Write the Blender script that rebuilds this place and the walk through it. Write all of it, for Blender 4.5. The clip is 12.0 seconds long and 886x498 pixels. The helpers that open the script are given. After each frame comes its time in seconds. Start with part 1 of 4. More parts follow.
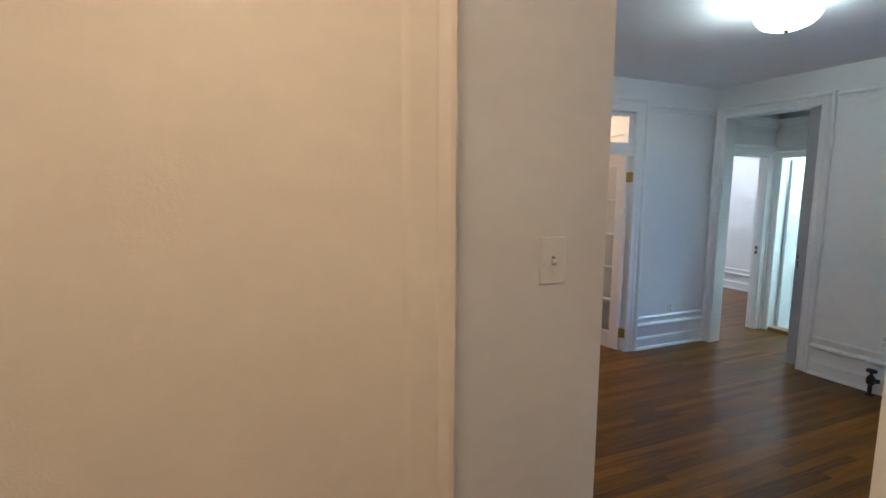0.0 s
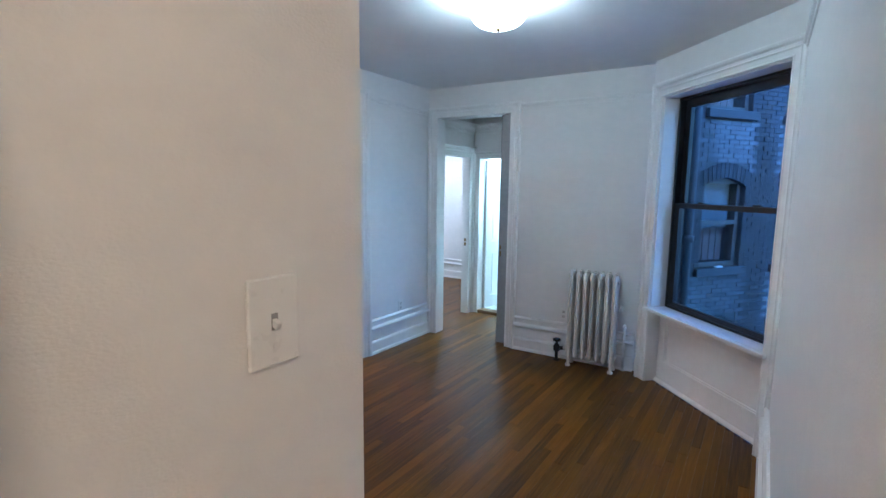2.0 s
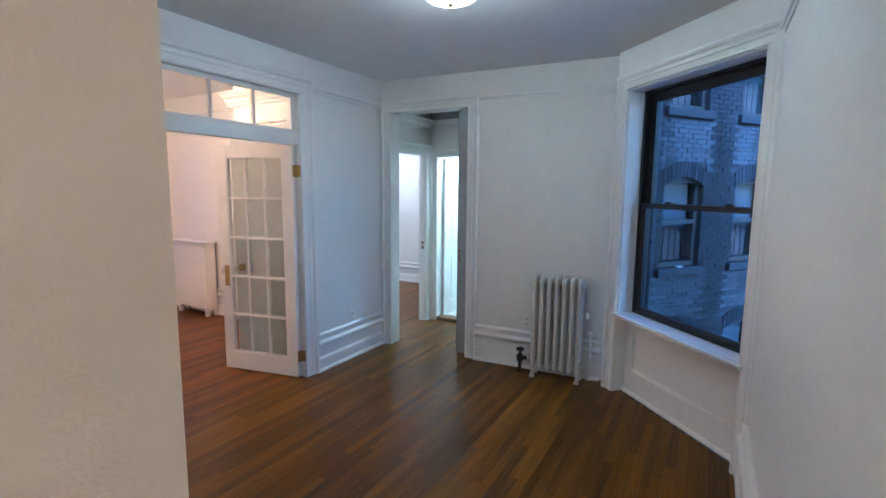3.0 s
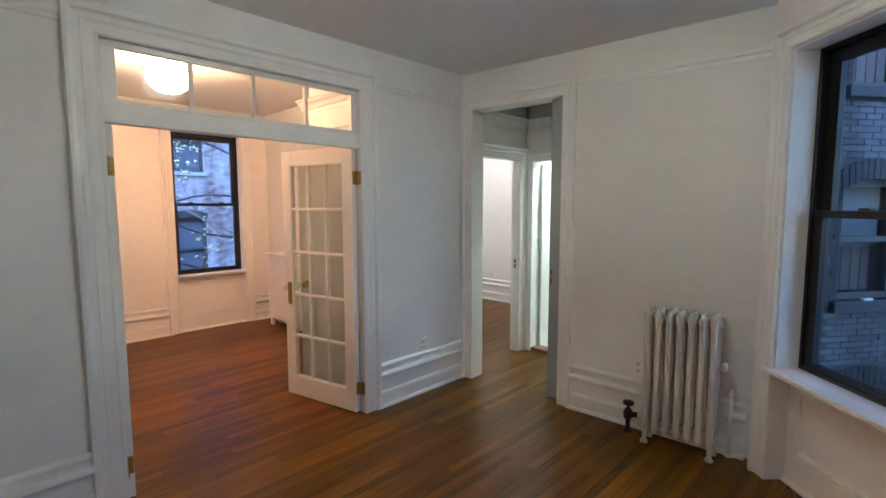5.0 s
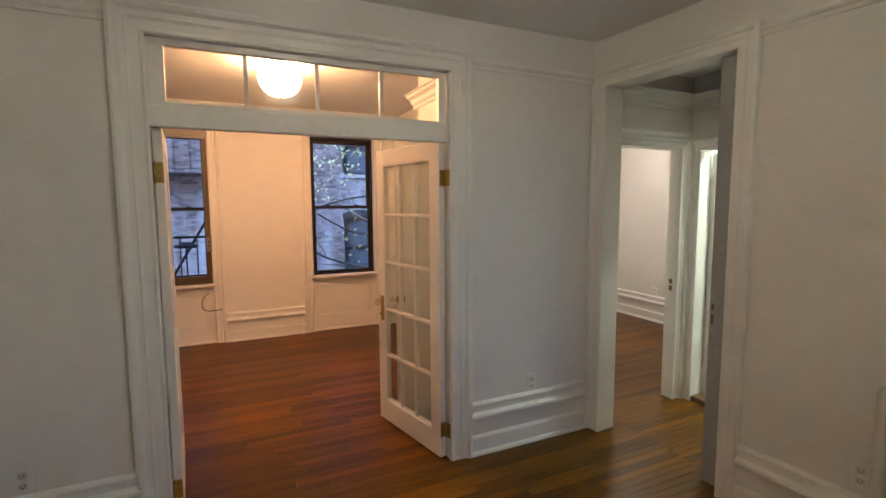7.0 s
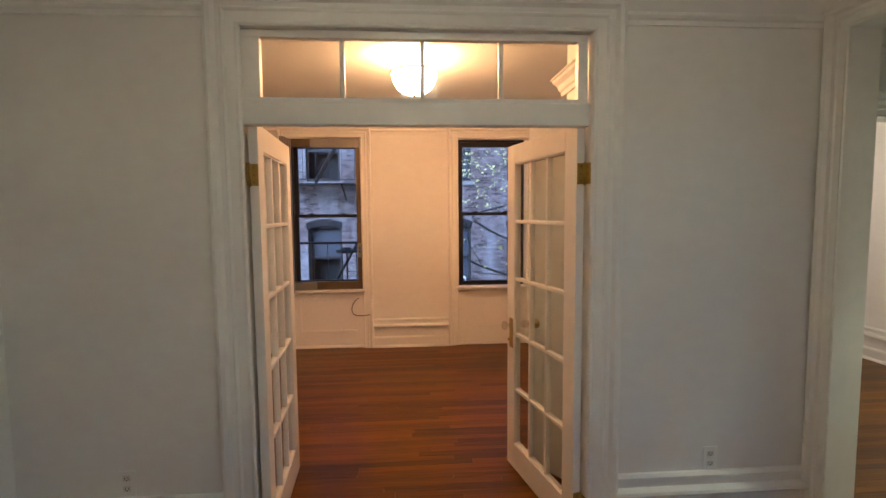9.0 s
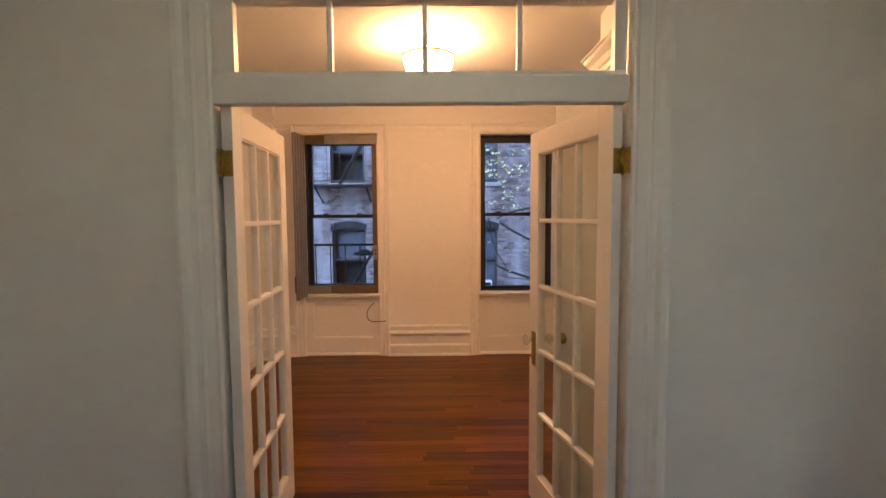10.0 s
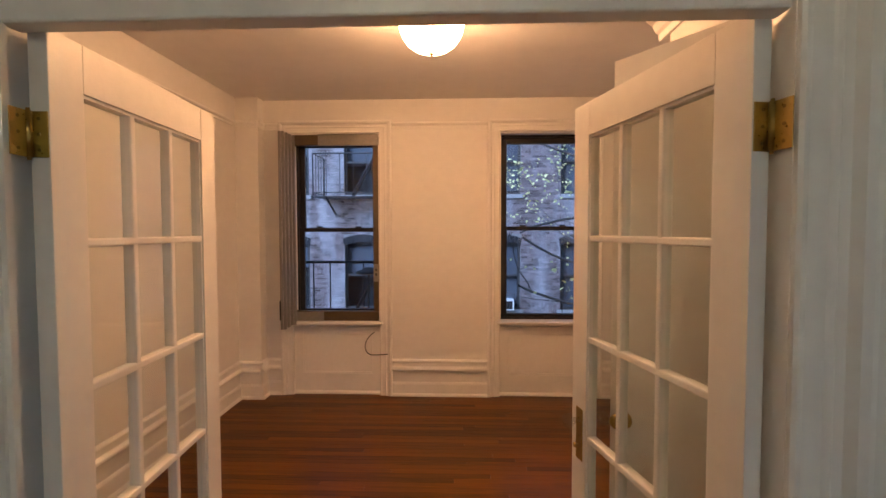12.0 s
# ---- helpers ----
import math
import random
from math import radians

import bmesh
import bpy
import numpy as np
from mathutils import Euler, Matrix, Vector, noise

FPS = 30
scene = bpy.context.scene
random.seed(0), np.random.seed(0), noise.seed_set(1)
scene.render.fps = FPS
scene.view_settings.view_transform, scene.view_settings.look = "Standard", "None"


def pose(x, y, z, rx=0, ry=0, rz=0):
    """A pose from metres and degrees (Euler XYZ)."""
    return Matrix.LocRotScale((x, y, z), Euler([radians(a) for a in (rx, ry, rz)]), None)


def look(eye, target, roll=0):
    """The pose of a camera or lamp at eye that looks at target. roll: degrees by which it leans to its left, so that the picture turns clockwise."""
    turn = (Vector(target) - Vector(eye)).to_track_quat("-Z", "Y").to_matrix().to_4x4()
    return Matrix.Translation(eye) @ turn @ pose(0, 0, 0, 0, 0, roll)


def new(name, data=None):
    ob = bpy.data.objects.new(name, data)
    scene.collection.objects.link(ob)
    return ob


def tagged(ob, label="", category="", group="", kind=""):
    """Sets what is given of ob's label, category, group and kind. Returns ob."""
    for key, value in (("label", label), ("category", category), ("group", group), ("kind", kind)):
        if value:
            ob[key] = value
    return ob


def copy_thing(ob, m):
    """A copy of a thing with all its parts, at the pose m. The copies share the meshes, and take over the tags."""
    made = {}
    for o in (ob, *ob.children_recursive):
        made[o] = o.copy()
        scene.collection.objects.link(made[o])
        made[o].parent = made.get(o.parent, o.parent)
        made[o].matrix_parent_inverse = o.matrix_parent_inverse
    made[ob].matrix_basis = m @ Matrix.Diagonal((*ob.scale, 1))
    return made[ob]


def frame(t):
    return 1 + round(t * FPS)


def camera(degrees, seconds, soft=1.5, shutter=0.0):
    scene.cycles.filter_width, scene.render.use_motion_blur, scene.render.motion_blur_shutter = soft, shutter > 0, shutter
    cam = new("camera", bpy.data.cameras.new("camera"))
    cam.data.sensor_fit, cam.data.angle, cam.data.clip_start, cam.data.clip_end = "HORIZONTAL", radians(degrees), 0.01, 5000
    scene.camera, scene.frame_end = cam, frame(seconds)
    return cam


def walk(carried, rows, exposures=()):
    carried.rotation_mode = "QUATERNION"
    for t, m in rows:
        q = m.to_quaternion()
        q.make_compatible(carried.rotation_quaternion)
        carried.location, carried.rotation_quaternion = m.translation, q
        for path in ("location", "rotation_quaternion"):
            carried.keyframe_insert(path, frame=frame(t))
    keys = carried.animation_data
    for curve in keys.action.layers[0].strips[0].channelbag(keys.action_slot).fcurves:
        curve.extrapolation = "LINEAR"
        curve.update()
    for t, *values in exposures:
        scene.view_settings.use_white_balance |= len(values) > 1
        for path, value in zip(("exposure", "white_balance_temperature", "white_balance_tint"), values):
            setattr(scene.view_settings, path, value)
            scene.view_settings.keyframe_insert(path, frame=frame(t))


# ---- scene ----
cam = camera(86.9, 12.0)
EXPOSURES = [(0.0, 2.15, 4600, 4), (0.5, 2.15, 4400, 4), (1.0, 2.28, 4300, 4), (2.0, 2.5, 4200, 4), (2.7, 2.4, 4300, 4), (4.5, 2.2, 5350, 6), (5.5, 2.12, 5750, 8),
             (6.5, 1.9, 6450, 9), (8.5, 1.75, 7000, 10), (10.5, 1.58, 7050, 10), (12.0, 1.5, 6900, 10)]
PATH = [
    (0, (0.556, -0.05, 1.702), (1.306, 1.787, 1.453), 0.3),
    (0.5, (0.647, 0.105, 1.702), (1.639, 1.824, 1.453), 0.3),
    (1, (0.722, 0.238, 1.703), (1.951, 1.795, 1.447), 0.45),
    (1.5, (0.821, 0.372, 1.705), (2.298, 1.696, 1.446), 0.6),
    (2, (0.922, 0.452, 1.703), (2.555, 1.577, 1.448), 0.7),
    (2.5, (1.08, 0.529, 1.7), (2.794, 1.528, 1.447), 0.6),
    (2.7, (1.147, 0.561, 1.699), (2.872, 1.541, 1.446), 0.5),
    (4.3, (1.791, 0.696, 1.635), (3.38, 1.894, 1.431), 0.2),
    (4.5, (1.853, 0.717, 1.625), (3.4, 1.969, 1.428), 0.0),
    (5, (2.059, 0.753, 1.637), (3.481, 2.147, 1.451), -0.1),
    (5.5, (2.253, 0.786, 1.655), (3.533, 2.313, 1.478), -0.2),
    (6, (2.485, 0.876, 1.647), (3.626, 2.509, 1.47), -0.3),
    (6.5, (2.705, 0.973, 1.666), (3.68, 2.71, 1.489), -0.3),
    (6.7, (2.789, 0.997, 1.68), (3.71, 2.763, 1.496), -0.3),
    (8.5, (3.241, 1.372, 1.685), (3.538, 3.344, 1.523), -0.4),
    (9, (3.322, 1.52, 1.663), (3.458, 3.51, 1.51), -0.5),
    (9.5, (3.395, 1.688, 1.654), (3.446, 3.682, 1.508), -0.5),
    (10, (3.435, 1.879, 1.633), (3.45, 3.874, 1.493), -0.4),
    (10.5, (3.451, 2.125, 1.635), (3.451, 4.121, 1.512), -0.2),
    (11, (3.469, 2.343, 1.624), (3.461, 4.34, 1.513), -0.2),
    (11.5, (3.503, 2.548, 1.637), (3.475, 4.546, 1.544), -0.1),
    (12, (3.524, 2.743, 1.636), (3.448, 4.74, 1.555), -0.1),
]
walk(cam, [(t, look(eye, target, roll)) for t, eye, target, roll in PATH], EXPOSURES)

# ---------------------------------------------------------------- world and light
world = bpy.data.worlds.new("dusk_sky")
scene.world = world
world.use_nodes = True
wn = world.node_tree.nodes
sky = wn.new("ShaderNodeTexSky")
sky.sky_type = "NISHITA"
sky.sun_disc = False
sky.sun_elevation, sky.sun_rotation = radians(30), radians(229)
sky.dust_density, sky.ozone_density = 0.2, 6.0
wn["Background"].inputs["Strength"].default_value = 0.15
world.node_tree.links.new(sky.outputs["Color"], wn["Background"].inputs["Color"])
sun_data = bpy.data.lights.new("overcast_sun", "SUN")
sun_data.energy, sun_data.angle, sun_data.color = 3.1, radians(40), (0.37, 0.52, 1.0)
sun = new("overcast_sun", sun_data)
sun.matrix_world = look((0, 0, 30), (7.5, 6.6, 24.3))

COOL = (1.0, 0.92, 0.69)
WARM = (1.0, 0.525, 0.255)
FOYER = (1.0, 0.60, 0.29)
SOFT = (1.0, 0.86, 0.74)
BATH = (0.88, 1.0, 0.84)
L_DINING, L_LIVING, L_FOYER, L_ROOM, L_BATH = 2.6, 22.0, 9.2, 20.0, 170.0


# ---------------------------------------------------------------- materials
def mat(name, color, rough=0.5, metal=0.0, vary=0.06, scale=6.0, bump=0.0, bump_scale=120.0, stretch=(1, 1, 1), random_tone=0.0):
    """Painted or plain surface with stains at two scales and fine relief."""
    m = bpy.data.materials.new(name)
    m.use_nodes = True
    n, l = m.node_tree.nodes, m.node_tree.links
    p = n["Principled BSDF"]
    p.inputs["Roughness"].default_value, p.inputs["Metallic"].default_value = rough, metal
    geo = n.new("ShaderNodeNewGeometry")
    mp = n.new("ShaderNodeMapping")
    mp.inputs["Scale"].default_value = stretch
    l.new(geo.outputs["Position"], mp.inputs["Vector"])
    big, small = n.new("ShaderNodeTexNoise"), n.new("ShaderNodeTexNoise")
    big.inputs["Scale"].default_value, small.inputs["Scale"].default_value = scale * 0.25, scale * 4
    big.inputs["Detail"].default_value = small.inputs["Detail"].default_value = 5
    l.new(mp.outputs["Vector"], big.inputs["Vector"])
    l.new(mp.outputs["Vector"], small.inputs["Vector"])
    add = n.new("ShaderNodeMath")
    add.operation = "ADD"
    l.new(big.outputs["Fac"], add.inputs[0])
    l.new(small.outputs["Fac"], add.inputs[1])
    tone = n.new("ShaderNodeMapRange")
    tone.inputs["From Min"].default_value, tone.inputs["From Max"].default_value = 0.6, 1.4
    tone.inputs["To Min"].default_value, tone.inputs["To Max"].default_value = 1 - vary, 1 + vary * 0.5
    l.new(add.outputs[0], tone.inputs["Value"])
    last = tone.outputs["Result"]
    if random_tone:
        info = n.new("ShaderNodeObjectInfo")
        rr = n.new("ShaderNodeMapRange")
        rr.inputs["To Min"].default_value, rr.inputs["To Max"].default_value = 1 - random_tone, 1 + random_tone
        l.new(info.outputs["Random"], rr.inputs["Value"])
        mul = n.new("ShaderNodeMath")
        mul.operation = "MULTIPLY"
        l.new(last, mul.inputs[0])
        l.new(rr.outputs["Result"], mul.inputs[1])
        last = mul.outputs[0]
    mix = n.new("ShaderNodeVectorMath")
    mix.operation = "SCALE"
    mix.inputs[0].default_value = color
    l.new(last, mix.inputs["Scale"])
    l.new(mix.outputs["Vector"], p.inputs["Base Color"])
    rmap = n.new("ShaderNodeMapRange")
    rmap.inputs["To Min"].default_value, rmap.inputs["To Max"].default_value = max(0.02, rough - 0.08), min(1, rough + 0.08)
    l.new(small.outputs["Fac"], rmap.inputs["Value"])
    l.new(rmap.outputs["Result"], p.inputs["Roughness"])
    if bump:
        fine = n.new("ShaderNodeTexNoise")
        fine.inputs["Scale"].default_value, fine.inputs["Detail"].default_value = bump_scale, 4
        l.new(mp.outputs["Vector"], fine.inputs["Vector"])
        sumb = n.new("ShaderNodeMath")
        sumb.operation = "MULTIPLY_ADD"
        sumb.inputs[1].default_value = 2.5
        l.new(big.outputs["Fac"], sumb.inputs[0])
        l.new(fine.outputs["Fac"], sumb.inputs[2])
        b = n.new("ShaderNodeBump")
        b.inputs["Strength"].default_value, b.inputs["Distance"].default_value = bump, 0.004
        l.new(sumb.outputs[0], b.inputs["Height"])
        l.new(b.outputs["Normal"], p.inputs["Normal"])
    return m


def wood_floor(name, dark, light, rough=0.22):
    """Varnished oak strips, a tone of its own for each strip, grain along x."""
    m = bpy.data.materials.new(name)
    m.use_nodes = True
    n, l = m.node_tree.nodes, m.node_tree.links
    p = n["Principled BSDF"]
    p.inputs["Specular IOR Level"].default_value = 0.2
    geo, info = n.new("ShaderNodeNewGeometry"), n.new("ShaderNodeObjectInfo")
    addr = n.new("ShaderNodeMath")
    addr.operation = "ADD"
    l.new(info.outputs["Random"], addr.inputs[0])
    l.new(geo.outputs["Random Per Island"], addr.inputs[1])
    frac = n.new("ShaderNodeMath")
    frac.operation = "FRACT"
    l.new(addr.outputs[0], frac.inputs[0])
    shift = n.new("ShaderNodeVectorMath")
    shift.operation = "MULTIPLY_ADD"
    shift.inputs[1].default_value = (37.0, 91.0, 53.0)
    l.new(frac.outputs[0], shift.inputs[0])
    l.new(geo.outputs["Position"], shift.inputs[2])
    mp = n.new("ShaderNodeMapping")
    mp.inputs["Scale"].default_value = (2.2, 55.0, 55.0)
    l.new(shift.outputs["Vector"], mp.inputs["Vector"])
    grain = n.new("ShaderNodeTexNoise")
    grain.inputs["Scale"].default_value, grain.inputs["Detail"].default_value, grain.inputs["Distortion"].default_value = 1.6, 6, 0.5
    l.new(mp.outputs["Vector"], grain.inputs["Vector"])
    broad = n.new("ShaderNodeTexNoise")
    broad.inputs["Scale"].default_value, broad.inputs["Detail"].default_value = 0.9, 4
    l.new(geo.outputs["Position"], broad.inputs["Vector"])
    s1 = n.new("ShaderNodeMath")
    s1.operation = "MULTIPLY_ADD"
    s1.inputs[1].default_value = 0.50
    l.new(frac.outputs[0], s1.inputs[0])
    s2 = n.new("ShaderNodeMath")
    s2.operation = "MULTIPLY_ADD"
    s2.inputs[1].default_value, s2.inputs[2].default_value = 0.95, -0.25
    l.new(grain.outputs["Fac"], s2.inputs[0])
    l.new(s2.outputs[0], s1.inputs[2])
    ramp = n.new("ShaderNodeValToRGB")
    ramp.color_ramp.elements[0].position, ramp.color_ramp.elements[1].position = 0.05, 0.95
    ramp.color_ramp.elements[0].color, ramp.color_ramp.elements[1].color = (*dark, 1), (*light, 1)
    l.new(s1.outputs[0], ramp.inputs["Fac"])
    wear = n.new("ShaderNodeMapRange")
    wear.inputs["From Min"].default_value, wear.inputs["From Max"].default_value = 0.3, 0.7
    wear.inputs["To Min"].default_value, wear.inputs["To Max"].default_value = 0.82, 1.12
    l.new(broad.outputs["Fac"], wear.inputs["Value"])
    sc = n.new("ShaderNodeVectorMath")
    sc.operation = "SCALE"
    l.new(ramp.outputs["Color"], sc.inputs[0])
    l.new(wear.outputs["Result"], sc.inputs["Scale"])
    l.new(sc.outputs["Vector"], p.inputs["Base Color"])
    rg = n.new("ShaderNodeMapRange")
    rg.inputs["From Min"].default_value, rg.inputs["From Max"].default_value = 0.3, 0.7
    rg.inputs["To Min"].default_value, rg.inputs["To Max"].default_value = rough - 0.03, rough + 0.05
    l.new(broad.outputs["Fac"], rg.inputs["Value"])
    l.new(rg.outputs["Result"], p.inputs["Roughness"])
    b = n.new("ShaderNodeBump")
    b.inputs["Strength"].default_value, b.inputs["Distance"].default_value = 0.02, 0.001
    l.new(grain.outputs["Fac"], b.inputs["Height"])
    l.new(b.outputs["Normal"], p.inputs["Normal"])
    return m


def glass_mat(name, tint=(0.96, 0.98, 0.97), ior=1.5, rough=0.015):
    """Thin window glass: clear, with a mirror gloss that grows at grazing angles."""
    m = bpy.data.materials.new(name)
    m.use_nodes = True
    n, l = m.node_tree.nodes, m.node_tree.links
    n.remove(n["Principled BSDF"])
    tr, gl, fr, mx = n.new("ShaderNodeBsdfTransparent"), n.new("ShaderNodeBsdfGlossy"), n.new("ShaderNodeLayerWeight"), n.new("ShaderNodeMixShader")
    pw, sch = n.new("ShaderNodeMath"), n.new("ShaderNodeMath")
    pw.operation, sch.operation = "POWER", "MULTIPLY_ADD"
    f0 = 0.55 * ((ior - 1) / (ior + 1)) ** 2
    pw.inputs[1].default_value, sch.inputs[1].default_value, sch.inputs[2].default_value = 5.0, 0.6, f0
    fr.inputs["Blend"].default_value = 0.5
    tr.inputs["Color"].default_value = (*tint, 1)
    gl.inputs["Roughness"].default_value = rough
    l.new(fr.outputs["Facing"], pw.inputs[0])
    l.new(pw.outputs[0], sch.inputs[0])
    l.new(sch.outputs[0], mx.inputs["Fac"])
    l.new(tr.outputs["BSDF"], mx.inputs[1])
    l.new(gl.outputs["BSDF"], mx.inputs[2])
    l.new(mx.outputs["Shader"], n["Material Output"].inputs["Surface"])
    return m


def glow(name, color, strength):
    m = bpy.data.materials.new(name)
    m.use_nodes = True
    p = m.node_tree.nodes["Principled BSDF"]
    p.inputs["Base Color"].default_value = (0.9, 0.9, 0.9, 1)
    p.inputs["Emission Color"].default_value = (*color, 1)
    p.inputs["Emission Strength"].default_value = strength
    m.cycles.emission_sampling = "FRONT"
    return m


def brick_mat(name, tones, mortar, rough=0.9):
    """Weathered brick: tone by brick, soot and pale streaks running down."""
    m = bpy.data.materials.new(name)
    m.use_nodes = True
    n, l = m.node_tree.nodes, m.node_tree.links
    p = n["Principled BSDF"]
    p.inputs["Roughness"].default_value = rough
    geo, info = n.new("ShaderNodeNewGeometry"), n.new("ShaderNodeObjectInfo")
    addr = n.new("ShaderNodeMath")
    addr.operation = "ADD"
    l.new(info.outputs["Random"], addr.inputs[0])
    l.new(geo.outputs["Random Per Island"], addr.inputs[1])
    frac = n.new("ShaderNodeMath")
    frac.operation = "FRACT"
    l.new(addr.outputs[0], frac.inputs[0])
    ramp = n.new("ShaderNodeValToRGB")
    ramp.color_ramp.elements[0].color, ramp.color_ramp.elements[1].color = (*tones[0], 1), (*tones[1], 1)
    l.new(frac.outputs[0], ramp.inputs["Fac"])
    mp = n.new("ShaderNodeMapping")
    mp.inputs["Scale"].default_value = (1.6, 1.6, 0.35)
    l.new(geo.outputs["Position"], mp.inputs["Vector"])
    streak = n.new("ShaderNodeTexNoise")
    streak.inputs["Scale"].default_value, streak.inputs["Detail"].default_value = 1.3, 6
    l.new(mp.outputs["Vector"], streak.inputs["Vector"])
    sr = n.new("ShaderNodeMapRange")
    sr.inputs["From Min"].default_value, sr.inputs["From Max"].default_value = 0.44, 0.70
    sr.inputs["To Min"].default_value, sr.inputs["To Max"].default_value = 0.0, 0.62
    l.new(streak.outputs["Fac"], sr.inputs["Value"])
    mx = n.new("ShaderNodeMix")
    mx.data_type = "RGBA"
    mx.inputs["B"].default_value = (*mortar, 1)
    l.new(sr.outputs["Result"], mx.inputs["Factor"])
    l.new(ramp.outputs["Color"], mx.inputs["A"])
    l.new(mx.outputs["Result"], p.inputs["Base Color"])
    fine = n.new("ShaderNodeTexNoise")
    fine.inputs["Scale"].default_value = 60
    b = n.new("ShaderNodeBump")
    b.inputs["Strength"].default_value, b.inputs["Distance"].default_value = 0.5, 0.006
    l.new(fine.outputs["Fac"], b.inputs["Height"])
    l.new(b.outputs["Normal"], p.inputs["Normal"])
    return m


M_WALL = mat("wall_paint", (0.78, 0.765, 0.745), 0.6, vary=0.05, scale=3, bump=0.22, bump_scale=160, stretch=(1, 1, 1.6))
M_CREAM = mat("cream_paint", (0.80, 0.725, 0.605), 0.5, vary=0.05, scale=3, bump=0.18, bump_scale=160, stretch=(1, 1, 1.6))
M_TRIM = mat("trim_paint", (0.80, 0.79, 0.77), 0.38, vary=0.05, scale=5, bump=0.12, bump_scale=60)
M_CEIL = mat("ceiling_paint", (0.81, 0.80, 0.785), 0.75, vary=0.05, scale=2, bump=0.2, bump_scale=90)
M_OAK = wood_floor("oak_strips", (0.034, 0.0125, 0.0005), (0.225, 0.092, 0.0035), 0.315)
M_OAK2 = wood_floor("oak_strips_red", (0.030, 0.0092, 0.0005), (0.215, 0.073, 0.0035), 0.315)
M_SUB = mat("floor_seam", (0.05, 0.024, 0.009), 0.8)
M_GLASS = glass_mat("clear_glass")
M_GLASS_FAR = glass_mat("old_wavy_glass", (0.85, 0.88, 0.9), 1.2, 0.12)
M_BLACK = mat("black_window_frame", (0.012, 0.012, 0.014), 0.35, vary=0.2, bump=0.05)
M_BRASS = mat("brass", (0.42, 0.30, 0.10), 0.30, 1.0, vary=0.12, scale=30)
M_BRASS_OLD = mat("tarnished_brass", (0.25, 0.18, 0.07), 0.4, 1.0, vary=0.35, scale=30)
M_PLASTIC = mat("white_plastic", (0.80, 0.79, 0.76), 0.3, vary=0.02)
# near-black colour standing in for the shade inside slots, keyholes and far windows
M_DARK = mat("dark_opening", (0.03, 0.028, 0.025), 0.6)
M_RAD = mat("radiator_paint", (0.66, 0.64, 0.58), 0.5, vary=0.10, scale=12, bump=0.08, bump_scale=70)
M_IRON = mat("black_iron", (0.018, 0.017, 0.018), 0.55, vary=0.3, bump=0.3, bump_scale=40)
M_GATE = mat("gate_steel", (0.30, 0.29, 0.275), 0.42, 0.55, vary=0.2, scale=12)
M_GATE_D = mat("gate_plate", (0.13, 0.095, 0.06), 0.45, 0.4, vary=0.2, scale=12)
M_CABLE = mat("black_cable", (0.012, 0.012, 0.012), 0.45)
M_TILE = mat("white_tile", (0.78, 0.80, 0.79), 0.25, vary=0.05)
M_SADDLE = mat("worn_wood", (0.20, 0.12, 0.06), 0.5, vary=0.3, scale=20)
M_STONE = mat("sill_stone", (0.34, 0.33, 0.32), 0.85, vary=0.25, bump=0.4, bump_scale=50)
M_MORTAR_D = mat("dark_mortar", (0.045, 0.044, 0.045), 0.95, vary=0.3, scale=3, bump=0.5, bump_scale=50)
M_MORTAR = mat("mortar", (0.27, 0.26, 0.25), 0.95, vary=0.2, scale=3, bump=0.5, bump_scale=50)
M_BRICK = brick_mat("pale_brick", ((0.085, 0.058, 0.056), (0.29, 0.225, 0.22)), (0.56, 0.555, 0.58))
M_BRICK_W = brick_mat("washed_brick", ((0.04, 0.04, 0.043), (0.085, 0.085, 0.09)), (0.19, 0.195, 0.21))
# wing brick set near black, so it stays dim under the strong sun
M_BRICK_D = brick_mat("dark_brick", ((0.011, 0.0105, 0.012), (0.028, 0.026, 0.027)), (0.065, 0.065, 0.072))
M_FRAME_FAR = mat("brown_window_paint", (0.05, 0.045, 0.042), 0.6, vary=0.3)
M_SLOT = mat("grey_slot", (0.30, 0.29, 0.28), 0.5)
# socket faces a step darker than their plate
M_SOCKET = mat("darker_socket_plastic", (0.66, 0.64, 0.60), 0.4)
M_BLIND = mat("window_blind", (0.13, 0.135, 0.15), 0.7, vary=0.15)
M_BARK = mat("bark", (0.14, 0.125, 0.12), 0.9, vary=0.3, bump=0.6, bump_scale=60)
M_LEAF = mat("yellow_green_leaf", (0.62, 0.62, 0.28), 0.55, vary=0.3, random_tone=0.4)
# grey of the pocket door, darker than the trim
M_GREY_DOOR = mat("pocket_door_grey", (0.36, 0.365, 0.37), 0.5, vary=0.16, scale=8, bump=0.2, bump_scale=60)
M_GROUND = mat("courtyard_concrete", (0.22, 0.215, 0.21), 0.9, vary=0.25, scale=2, bump=0.4, bump_scale=40)
M_CURTAIN = mat("brown_curtain", (0.15, 0.105, 0.09), 0.9, vary=0.2)
# wing ledges darkened like its brick to hold the court's dimness
M_LEDGE = mat("dark_ledge_stone", (0.05, 0.05, 0.053), 0.85, vary=0.3, bump=0.4, bump_scale=50)
M_ROOF = mat("roof_felt", (0.06, 0.06, 0.06), 0.9, vary=0.2)
M_CRYSTAL = glass_mat("crystal", (0.90, 0.92, 0.92), 1.9)
# B_ materials glow on caps added over the bowls to brighten the ceilings
G_DINING, B_DINING = glow("dining_lamp_glass", COOL, L_DINING), glow("dining_top_glow", COOL, L_DINING * 6)
G_LIVING, B_LIVING = glow("living_lamp_glass", WARM, L_LIVING), glow("living_top_glow", WARM, L_LIVING * 1.2)
